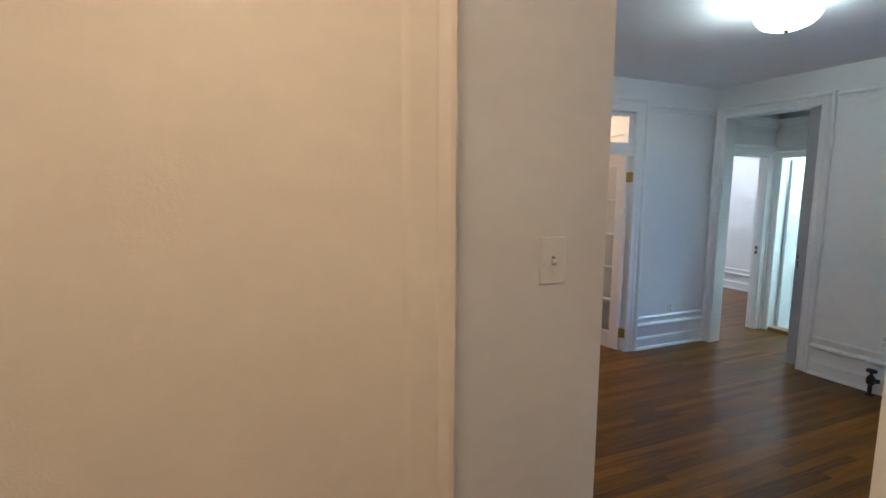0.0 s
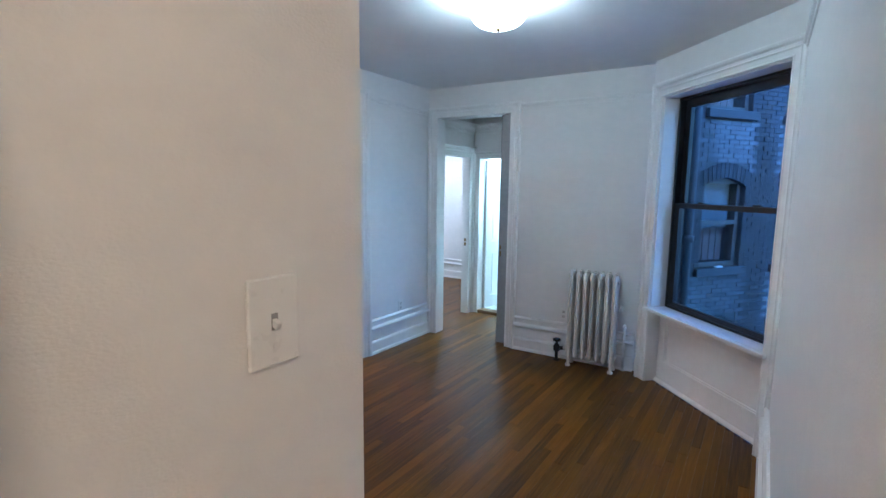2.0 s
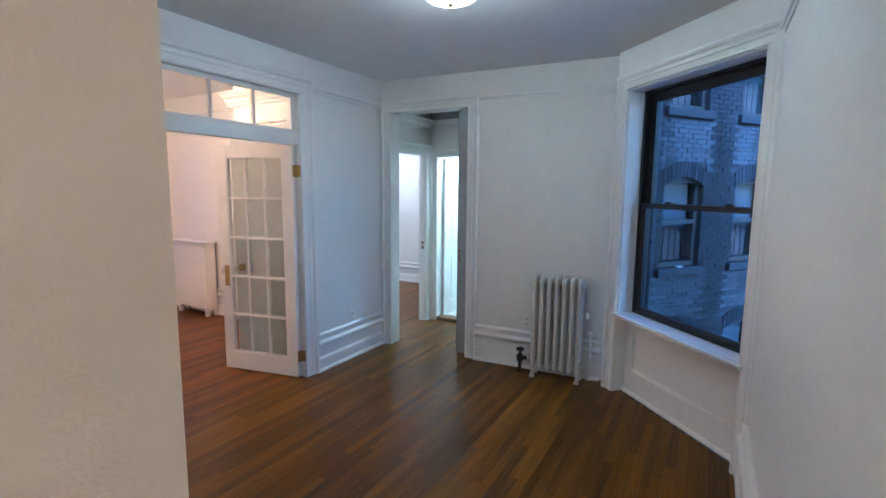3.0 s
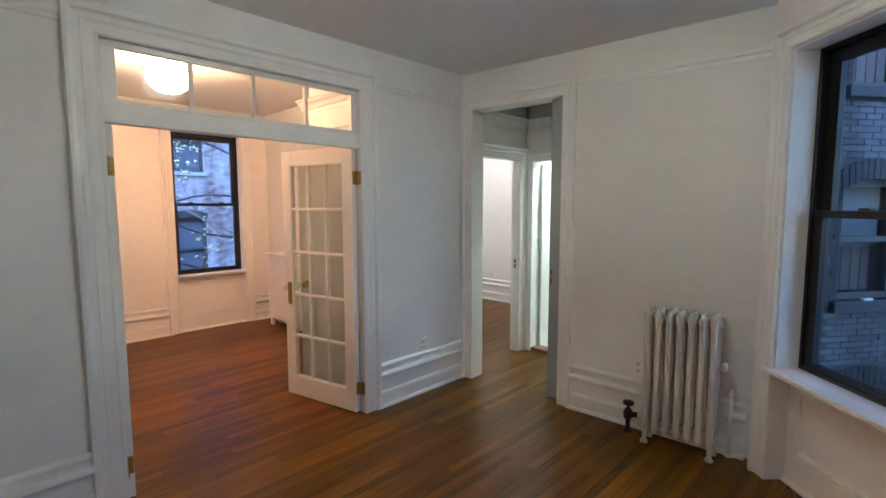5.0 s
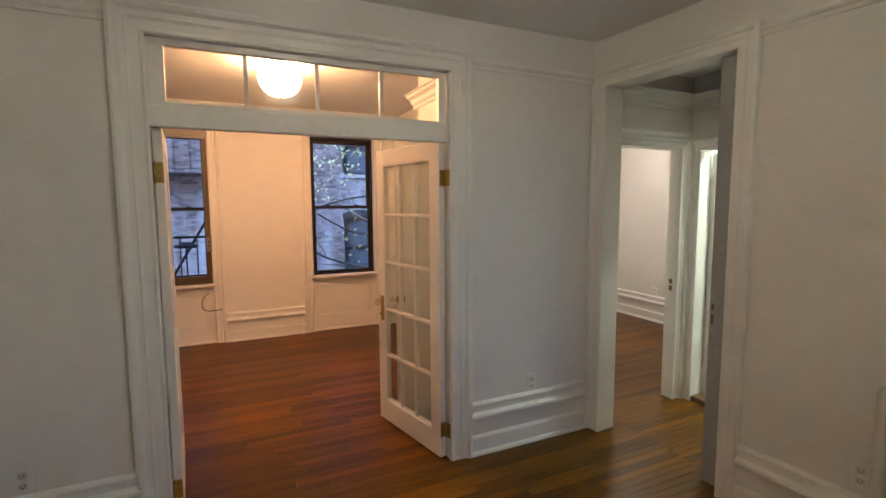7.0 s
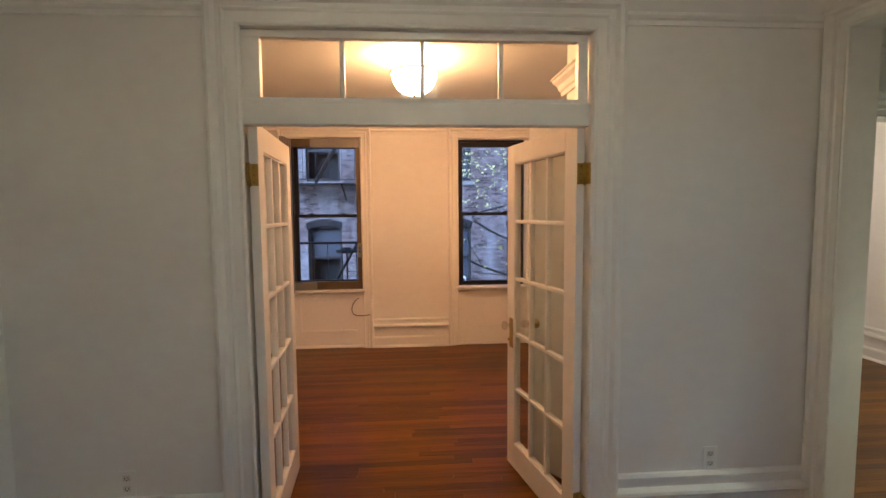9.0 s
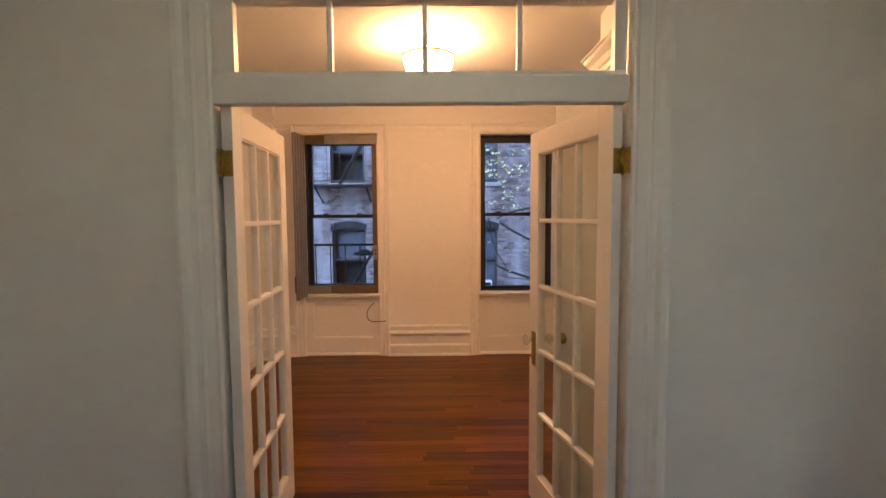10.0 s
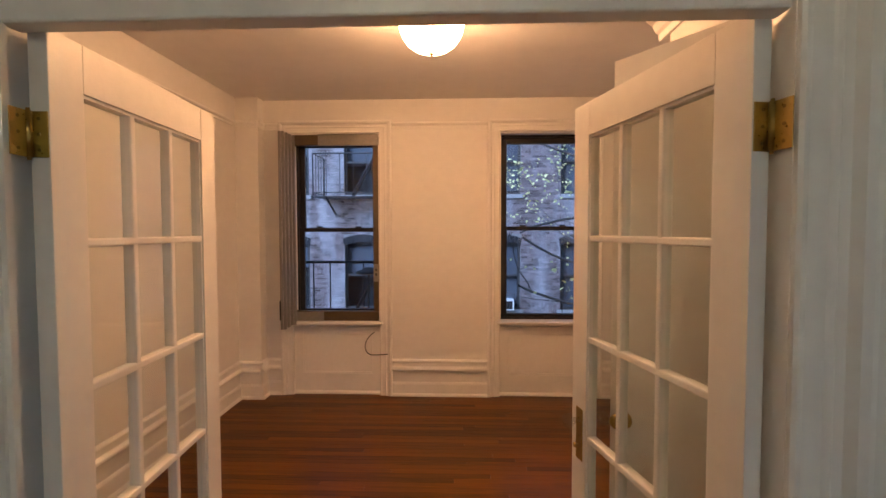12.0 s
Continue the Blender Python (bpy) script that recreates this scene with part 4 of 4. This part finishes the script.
# ---------------------------------------------------------------- outside
def facade_window(parent, x0, x1, z0, z1, arched, blind, m_stone, curtained=False):
    """A sash window in a brick front standing in the plane y = 0, looking towards -y."""
    w = part("window", boxes((x0, x0 + 0.07, 0.07, 0.16, z0, z1), (x1 - 0.07, x1, 0.07, 0.16, z0, z1), (x0 + 0.07, x1 - 0.07, 0.07, 0.16, z1 - 0.09, z1), (x0 + 0.07, x1 - 0.07, 0.07, 0.16, z0, z0 + 0.07),
                             (x0 + 0.07, x1 - 0.07, 0.06, 0.14, (z0 + z1) / 2 - 0.03, (z0 + z1) / 2 + 0.03)), M_FRAME_FAR, parent)
    pn = part("pane", boxes((x0 + 0.07, x1 - 0.07, 0.11, 0.115, z0 + 0.07, z1 - 0.09)), M_GLASS_FAR, w)
    pn.visible_shadow = False
    if blind:
        part("blind", boxes((x0 + 0.07, x1 - 0.07, 0.20, 0.21, z1 - 0.09 - (z1 - z0) * blind, z1 - 0.09)), M_BLIND, w)
    if curtained:
        bm = bmesh.new()
        for k in range(10):
            xa = x0 + 0.08 + (x1 - x0 - 0.16) * k / 10
            box(bm, xa, xa + (x1 - x0 - 0.16) / 10 - 0.001, 0.24 + 0.012 * (k % 2), 0.26 + 0.012 * (k % 2), z0 + 0.07, (z0 + z1) / 2 + 0.1)
        part("curtain", bm, M_CURTAIN, w, "brownish curtain drawn in the lower half")
    # near-black sheet standing in for the unlit room behind the glass
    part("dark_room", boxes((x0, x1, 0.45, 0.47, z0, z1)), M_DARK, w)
    part("sill", box(bmesh.new(), x0 - 0.08, x1 + 0.08, -0.07, 0.10, z0 - 0.12, z0, bevel=0.01), m_stone, w)
    bm = bmesh.new()
    n = 11
    cx, hw, rise = (x0 + x1) / 2, (x1 - x0) / 2 + 0.02, 0.13 if arched else 0.0
    for i in range(n):
        a, b = -1 + 2 * i / n, -1 + 2 * (i + 1) / n - 0.02
        za, zb = z1 - rise * a * a, z1 - rise * b * b
        v = [bm.verts.new((cx + hw * s, y, z)) for y in (-0.015, 0.10) for s, z in ((a, za - 0.01), (b, zb - 0.01), (b * 1.06, zb + 0.21), (a * 1.06, za + 0.21))]
        for q in ((0, 1, 2, 3), (7, 6, 5, 4), (0, 4, 5, 1), (1, 5, 6, 2), (2, 6, 7, 3), (3, 7, 4, 0)):
            bm.faces.new([v[k] for k in q])
    part("lintel", bm, M_BRICK_D, w)
    return w


def brick_courses(bm, x0, x1, z0, z1, holes, rng, single, place, step=0.213, course=0.072, washed=()):
    """Laid bricks proud of the mortar, cut off at the window openings and arches."""
    k, z = 0, z0
    while z < z1:
        x = x0 - (step / 2 if k % 2 else 0)
        cz = z + course / 2
        gaps = []
        for h in holes:
            if h[2] < cz < h[3]:
                gaps.append((h[0], h[1]))
            elif h[3] <= cz < h[3] + 0.2:
                gaps.append((h[0] - 0.03, h[1] + 0.03))
            elif h[2] - 0.12 < cz <= h[2]:
                gaps.append((h[0] - 0.08, h[1] + 0.08))
        while x < x1:
            a, b = max(x, x0), min(x + step, x1)
            for g0, g1 in gaps:
                if g0 < b and g1 > a:
                    if a < g0:
                        b = g0
                    else:
                        a = max(a, g1)
            a, b = a + course * 0.05, b - course * 0.05
            if b - a > 0.025:
                d = -0.006 - rng.random() * course * 0.11
                if single[0] < a and b < single[1] and single[2] < z and z + course < single[3]:
                    place(a, b, z + course * 0.075, course * 0.85, d)
                    x += step
                    continue
                v = [bm.verts.new((px, py, pz)) for py in (0.01, d) for px, pz in ((a, z + course * 0.075), (b, z + course * 0.075), (b, z + course * 0.925), (a, z + course * 0.925))]
                for q in ((4, 5, 6, 7), (0, 1, 5, 4), (1, 2, 6, 5), (2, 3, 7, 6), (3, 0, 4, 7)):
                    bm.faces.new([v[i] for i in q]).material_index = int(any(r[0] < (a + b) / 2 < r[1] and r[2] < cz < r[3] for r in washed))
            x += step
        z += course
        k += 1


def building(name, m, x0, x1, z0, z1, windows, label, brick, region, blinds, mortar, single, sizes=(0.213, 0.072), washed=()):
    b = thing(name, m, label, "building")
    bm = bmesh.new()
    cuts = sorted({x0, x1, *[w[0] for w in windows], *[w[1] for w in windows]})
    for c0, c1 in zip(cuts, cuts[1:]):
        mid, zs = (c0 + c1) / 2, [z0]
        for w in sorted(windows, key=lambda q: q[2]):
            if w[0] < mid < w[1]:
                zs += [w[2], w[3]]
        zs.append(z1)
        for lo, hi in zip(zs[::2], zs[1::2]):
            box(bm, c0, c1, 0.0, 0.32, lo, hi)
    part("wall", bm, mortar, b)
    rng = random.Random(7)
    bm = bmesh.new()
    one = bpy.data.meshes.new("brick")
    cube = box(bmesh.new(), 0, 1, 0, 1, 0, 1)
    cube.to_mesh(one)
    cube.free()
    one.materials.append(brick)

    def place(xa, xb, zb, h, d):
        o = new("brick", one)
        o.parent = b
        o.location, o.scale = (xa, d, zb), (xb - xa, 0.01 - d, h)
    brick_courses(bm, *region, windows, rng, single, place, *sizes, washed)
    br = part("brickwork", bm, brick, b, "weathered soot-stained brickwork")
    br["kind"] = "stuff"
    br.data.materials.append(M_BRICK_W)
    part("roof", boxes((x0, x1, 0.0, 7.0, z1, z1 + 0.15)), M_ROOF, b)
    part("parapet", box(bmesh.new(), x0, x1, -0.12, 0.30, z1 + 0.15, z1 + 0.75, bevel=0.03), M_STONE, b)
    part("side_wall", boxes((x0, x0 + 0.3, 0.32, 7.0, z0, z1), (x1 - 0.3, x1, 0.32, 7.0, z0, z1), (x0 + 0.3, x1 - 0.3, 6.7, 7.0, z0, z1)), M_MORTAR, b)
    for i, w in enumerate(windows):
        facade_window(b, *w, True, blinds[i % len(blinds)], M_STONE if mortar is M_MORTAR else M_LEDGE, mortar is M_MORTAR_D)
    return b


GROUND = -6.5
tagged(part("ground", boxes((-400, 400, -400, 400, GROUND - 0.5, GROUND)), M_GROUND), "grey concrete ground of the courtyard", "ground", kind="structure")
ROWS_Z = [(-4.05, -2.05), (-0.72, 1.30), (2.68, 4.62), (6.0, 7.9)]
COLS_X = [(-5.4, -4.35), (-2.05, -1.0), (0.06, 1.12), (4.22, 5.28), (6.45, 7.45), (9.6, 10.6)]
building("apartment_house", pose(0, 16.6, 0), -16, 22, GROUND, 10.2, [(a, b, c, d) for c, d in ROWS_Z for a, b in COLS_X],
         "weathered brick apartment house across the courtyard with sash windows", M_BRICK, (-4.2, 10.2, -3.6, 8.2), [0.0, 0.35, 0.5, 0.9, 0.95, 0.4], M_MORTAR, (-1.02, 0.08, -0.65, 2.65))
# the wing seen from the slanted window
WING = pose(8.61, 1.18, 0, 0, 0, -35)
WING_COLS, WING_ROWS = ((-0.06, 0.76), (1.50, 2.32), (3.1, 3.92)), ((-1.75, -0.35), (0.60, 1.92), (2.86, 4.2))
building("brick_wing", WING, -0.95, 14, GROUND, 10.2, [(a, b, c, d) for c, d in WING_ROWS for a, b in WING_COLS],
         "dark brick wing across the light court", M_BRICK_D, (-0.95, 5.0, -1.9, 6.2), [0.5], M_MORTAR_D, (0.86, 1.46, 0.6, 2.0), (0.20, 0.066),
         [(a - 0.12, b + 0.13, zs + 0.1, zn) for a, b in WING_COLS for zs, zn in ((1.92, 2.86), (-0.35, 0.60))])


def wing_details():
    d = thing("drain_pipe", WING @ pose(-0.36, -0.075, 0), "dark iron drain pipe running down the brick wing", "drain pipe")
    part("pipe", tube(bmesh.new(), (0, 0, GROUND), (0, 0, 10.0), 0.05), M_LEDGE, d)
    for z in (-3.0, -1.0, 1.0, 3.0, 5.0, 7.0):
        part("collar", lathe(bmesh.new(), [(0.052, z), (0.066, z + 0.01), (0.066, z + 0.09), (0.052, z + 0.10)], 14), M_LEDGE, d)
    tagged(part("paper_scrap", box(bmesh.new(), -0.06, 0.06, -0.02, 0.03, 0, 0.02, bevel=0.006), M_PLASTIC), "small white scrap lying on a window ledge", "scrap").matrix_world = WING @ pose(0.33, -0.03, 0.60)


wing_details()


# unseen blocks added above and around this flat to shade the light court
tagged(part("wall_court_shade", boxes((-9, 5.55, 0.2, 7.60, 3.2, 4.3), (5.55, 8.5, 2.1, 7.60, 3.2, 4.3), (-9, 4.2, -9, 0.2, 3.2, 7.5), (-9, 4.2, -9.0, -8.7, GROUND, 3.2), (-9, -8.7, -8.7, 7.6, GROUND, 3.2),
                            (1.58, 4.2, -8.7, 0.15, 3.0, 3.2)), M_MORTAR_D), "unseen dark blocks added above the flat to shade the light court", "wall", kind="structure")


def iron_rail(d, a, b, z0, z1, n, name="baluster"):
    a, b = Vector(a), Vector(b)
    part("top_rail", tube(bmesh.new(), (*a.xy, z1), (*b.xy, z1), 0.018, seg=8), M_IRON, d)
    part("mid_rail", tube(bmesh.new(), (*a.xy, z0 + 0.08), (*b.xy, z0 + 0.08), 0.012, seg=8), M_IRON, d)
    for i in range(n + 1):
        p = a.lerp(b, i / n)
        part(name, tube(bmesh.new(), (*p.xy, z0), (*p.xy, z1), 0.018 if i % n == 0 else 0.009, seg=8), M_IRON, d)


def fire_escapes():
    d = thing("fire_escape", pose(0, 0, 0), "black iron fire escape balcony outside the window", "fire escape", "fire escapes")
    iron_rail(d, (1.0, 8.65), (3.35, 8.65), 0.30, 1.23, 11)
    iron_rail(d, (1.0, 7.64), (1.0, 8.65), 0.30, 1.23, 4)
    iron_rail(d, (3.35, 7.64), (3.35, 8.65), 0.30, 1.23, 4)
    for i in range(9):
        y = 7.66 + i * 0.12
        part("floor_slat", boxes((1.0, 3.35, y, y + 0.07, 0.27, 0.28)), M_IRON, d)
    for x in (1.05, 2.2, 3.3):
        part("bracket", tube(bmesh.new(), (x, 7.62, -0.35), (x, 8.62, 0.26), 0.02, seg=8), M_IRON, d)
    part("ladder_stringer", tube(bmesh.new(), (1.9, 9.0, 0.2), (2.9, 9.0, 1.95), 0.02, seg=8), M_IRON, d)
    # hat-shaped iron dish on the rail
    bm = bmesh.new()
    lathe(bm, [(0.02, 0.05), (0.05, 0.048), (0.085, 0.02), (0.15, 0.005), (0.165, -0.015), (0.14, -0.03), (0.04, -0.035)], 20)
    lathe(bm, [(0.012, -0.03), (0.012, -0.80)], 8)
    h = thing("bird_feeder_dish", pose(2.36, 8.60, 1.115), "dark round dish on a pole beside the balcony rail", "bird feeder")
    part("dish", bm, M_IRON, h)
    # across the court
    d = thing("fire_escape", pose(0, 0, 0), "rusty black iron fire escape on the brick house", "fire escape", "fire escapes")
    iron_rail(d, (-0.55, 15.55), (3.2, 15.55), 2.60, 3.75, 10)
    iron_rail(d, (-0.55, 15.55), (-0.55, 16.58), 2.60, 3.75, 4)
    for i in range(9):
        y = 15.55 + i * 0.12
        part("floor_slat", boxes((-0.6, 3.2, y, y + 0.07, 2.56, 2.58)), M_IRON, d)
    for x in (-0.2, 1.3, 2.8):
        part("bracket", tube(bmesh.new(), (x, 16.6, 2.10), (x, 15.6, 2.55), 0.03, seg=8), M_IRON, d)
    part("ladder_stringer", tube(bmesh.new(), (0.5, 15.7, 2.6), (2.3, 15.7, 5.7), 0.03, seg=8), M_IRON, d)
    part("ladder_stringer", tube(bmesh.new(), (0.5, 15.95, 2.6), (2.3, 15.95, 5.7), 0.03, seg=8), M_IRON, d)
    for i in range(9):
        t = (i + 0.5) / 9
        part("rung", boxes((0.5 + 1.8 * t - 0.06, 0.5 + 1.8 * t + 0.06, 15.7, 15.95, 2.6 + 3.1 * t, 2.62 + 3.1 * t)), M_IRON, d)
    iron_rail(d, (-0.55, 15.55), (3.2, 15.55), 5.9, 7.0, 10)
    for i in range(9):
        y = 15.55 + i * 0.12
        part("floor_slat", boxes((-0.6, 3.2, y, y + 0.07, 5.86, 5.88)), M_IRON, d)


fire_escapes()


def window_air_conditioner():
    d = thing("window_air_conditioner", pose(4.72, 16.4, -0.72), "white window air conditioner in a sash window across the courtyard", "air conditioner")
    part("case", boxes((-0.36, -0.32, 0, 0.42, 0, 0.31), (0.32, 0.36, 0, 0.42, 0, 0.31), (-0.32, 0.32, 0, 0.42, 0.27, 0.31), (-0.32, 0.32, 0, 0.42, 0, 0.03), bevel=0.008), M_PLASTIC, d)
    part("coil", boxes((-0.32, 0.32, 0.05, 0.40, 0.03, 0.27)), M_DARK, d)
    for i in range(7):
        part("grille_slat", boxes((-0.32, 0.32, 0.015, 0.03, 0.045 + i * 0.033, 0.057 + i * 0.033)), M_FRAME_FAR, d)


window_air_conditioner()


def tree():
    """A thin courtyard tree: tapered trunk, spreading limbs and sparse autumn leaves."""
    rng = random.Random(21)
    d = thing("tree", pose(6.6, 11.8, GROUND), "slender courtyard tree with bare twigs and a few yellow-green leaves", "tree")
    wood, leaves = bmesh.new(), bmesh.new()

    def leaf(p):
        s = 0.038 + rng.random() * 0.042
        r = Euler((rng.uniform(0.4, 2.2), rng.uniform(-0.7, 0.7), rng.uniform(0, 6.28))).to_matrix()
        pts = [(0, 0, 0), (0.35, 0.35, 0.05), (0.8, 0.28, 0.06), (1.25, 0, 0.0), (0.8, -0.28, 0.06), (0.35, -0.35, 0.05)]
        v = [leaves.verts.new(Vector(p) + r @ (Vector(q) * s)) for q in pts]
        mid = leaves.verts.new(Vector(p) + r @ (Vector((0.6, 0, -0.03)) * s))
        for i in range(6):
            leaves.faces.new((v[i], v[(i + 1) % 6], mid))

    def limb(p, q, r, depth):
        p, way = Vector(p), Vector(q).normalized()
        n = max(4, int(5 + 2 * (4 - depth)))
        length = [0.65, 1.2, 2.0, 2.9][min(depth, 3)] * rng.uniform(0.8, 1.2)
        for i in range(n):
            nxt = p + way * length / n
            if nxt.x < -3.1:
                break
            r1 = r * (0.93 if depth else 0.88)
            tube(wood, p, nxt, r, r1, seg=6 if depth < 2 else 8, caps=False)
            p, r = nxt, r1
            way = (way + Vector((rng.uniform(-1, 1), rng.uniform(-1, 1), rng.uniform(-0.7, 0.8))) * (0.20 if depth else 0.28)).normalized()
            if depth and i >= 1 and rng.random() < 0.42:
                off = Vector((rng.uniform(-1, 1), rng.uniform(-1, 1), rng.uniform(-0.4, 0.9)))
                limb(p, way * 0.8 + off * 0.9, r * 0.5, depth - 1)
            if depth <= 1 and p.x > -2.9 and rng.random() < (0.42 if p.z > 8.0 else 0.12):
                leaf(p + Vector((rng.uniform(-0.05, 0.05), rng.uniform(-0.05, 0.05), rng.uniform(-0.06, 0.0))))

    p, r = Vector((0, 0, 0)), 0.17
    for i in range(12):
        nxt = p + Vector((rng.uniform(-0.06, 0.06), rng.uniform(-0.06, 0.06), 0.92))
        tube(wood, p, nxt, r, r * 0.93, seg=12, caps=False)
        p, r = nxt, r * 0.93
        if i >= 5:
            for k in range(2):
                a = rng.uniform(0, 6.28)
                if i in (7, 8, 9) and k == 0:
                    limb(p, (-1.0, -0.55, 0.20), r * 0.32, 3)
                else:
                    limb(p, (math.cos(a), math.sin(a), 0.35), r * 0.3, 3)
    part("trunk", wood, M_BARK, d)
    part("crown", leaves, M_LEAF, d, "sparse yellow-green leaves")["kind"] = "stuff"


tree()


# ---------------------------------------------------------------- floors of oak strips
def plank_mesh(length, width=0.0572, th=0.019):
    """One strip with eased edges; its top lies at z = 0."""
    bm = bmesh.new()
    g, c = 0.0003, 0.0007
    x0, x1, y0, y1 = g, length - g, g, width - g
    lo = [bm.verts.new(q) for q in ((x0, y0, -th), (x1, y0, -th), (x1, y1, -th), (x0, y1, -th))]
    mi = [bm.verts.new(q) for q in ((x0, y0, -c), (x1, y0, -c), (x1, y1, -c), (x0, y1, -c))]
    hi = [bm.verts.new(q) for q in ((x0 + c, y0 + c, 0), (x1 - c, y0 + c, 0), (x1 - c, y1 - c, 0), (x0 + c, y1 - c, 0))]
    bm.faces.new(hi)
    for i in range(4):
        j = (i + 1) % 4
        bm.faces.new((lo[i], lo[j], mi[j], mi[i]))
        bm.faces.new((mi[i], mi[j], hi[j], hi[i]))
    return bm


LENGTHS = [0.5, 0.7, 0.9, 1.1, 1.3, 1.5, 1.8]


def strip_floor(name, x0, x1, y0, y1, material, label, seed, as_parts, bay=False):
    """Rows of strips on a dark bed; bay: the corner is cut off along the slanted window wall."""
    rng = random.Random(seed)
    bm = bmesh.new()
    outline = [(x0, y0), (x1, y0), (x1, y1), (x0, y1)] if not bay else [(x0, y0), (y0 + 4.2, y0), (x1, x1 - 4.2), (x1, y1), (x0, y1)]
    low, high = ([bm.verts.new((*q, z)) for q in outline] for z in (-0.12, -0.012))
    bm.faces.new(low)
    bm.faces.new(high)
    for i in range(len(outline)):
        k = (i + 1) % len(outline)
        bm.faces.new((low[i], low[k], high[k], high[i]))
    f = tagged(part(name, bm, M_SUB), label, "floor", kind="structure")
    kinds = {}
    for L in LENGTHS:
        bm = plank_mesh(L)
        me = bpy.data.meshes.new("plank")
        bmesh.ops.recalc_face_normals(bm, faces=bm.faces)
        bm.to_mesh(me)
        bm.free()
        me.materials.append(material)
        kinds[L] = me
    verts, faces = [], []
    y, made = y0, 0
    while y < y1 - 0.01:
        x = x0 - rng.uniform(0, 0.9)
        end = min(x1, y + 4.2) if bay else x1
        while x < end:
            L = rng.choice(LENGTHS[2:])
            a, b = max(x, x0), min(x + L, end)
            x += L
            if b - a < 0.04:
                continue
            src = kinds[min(LENGTHS, key=lambda q: abs(q - (b - a)))]
            real = min(LENGTHS, key=lambda q: abs(q - (b - a)))
            sx, sy = (b - a) / real, min(0.0572, y1 - y) / 0.0572
            dz = rng.uniform(-0.0001, 0.0001)
            if as_parts and made < 300:
                o = new("plank", src)
                o.parent = f
                o.location, o.scale = (a, y, dz), (sx, sy, 1)
                made += 1
            else:
                k = len(verts)
                verts += [(a + v.co.x * sx, y + v.co.y * sy, v.co.z + dz) for v in src.vertices]
                faces += [[k + i for i in p.vertices] for p in src.polygons]
        y += 0.0572
    if verts:
        me = bpy.data.meshes.new("planks")
        me.from_pydata(verts, [], faces)
        me.materials.append(material)
        o = new("planks", me)
        o.parent = f
        o["kind"] = "stuff"


strip_floor("floor_dining", 1.37, 5.58, 0.17, 3.76, M_OAK, "glossy varnished oak strip floor of the dining room", 3, True, True)
strip_floor("floor_living", 1.23, 5.27, 3.76, 7.36, M_OAK2, "glossy reddish oak strip floor of the living room", 4, True)
strip_floor("floor_foyer", -0.84, 1.37, -2.34, 1.17, M_OAK, "varnished oak strip floor of the foyer", 5, True)
strip_floor("floor_hall", 5.58, 6.43, 2.08, 3.755, M_OAK, "varnished oak strip floor of the hall", 6, True)
strip_floor("floor_bedroom", 5.47, 8.50, 3.755, 7.3, M_OAK, "varnished oak strip floor of the bedroom", 8, True)
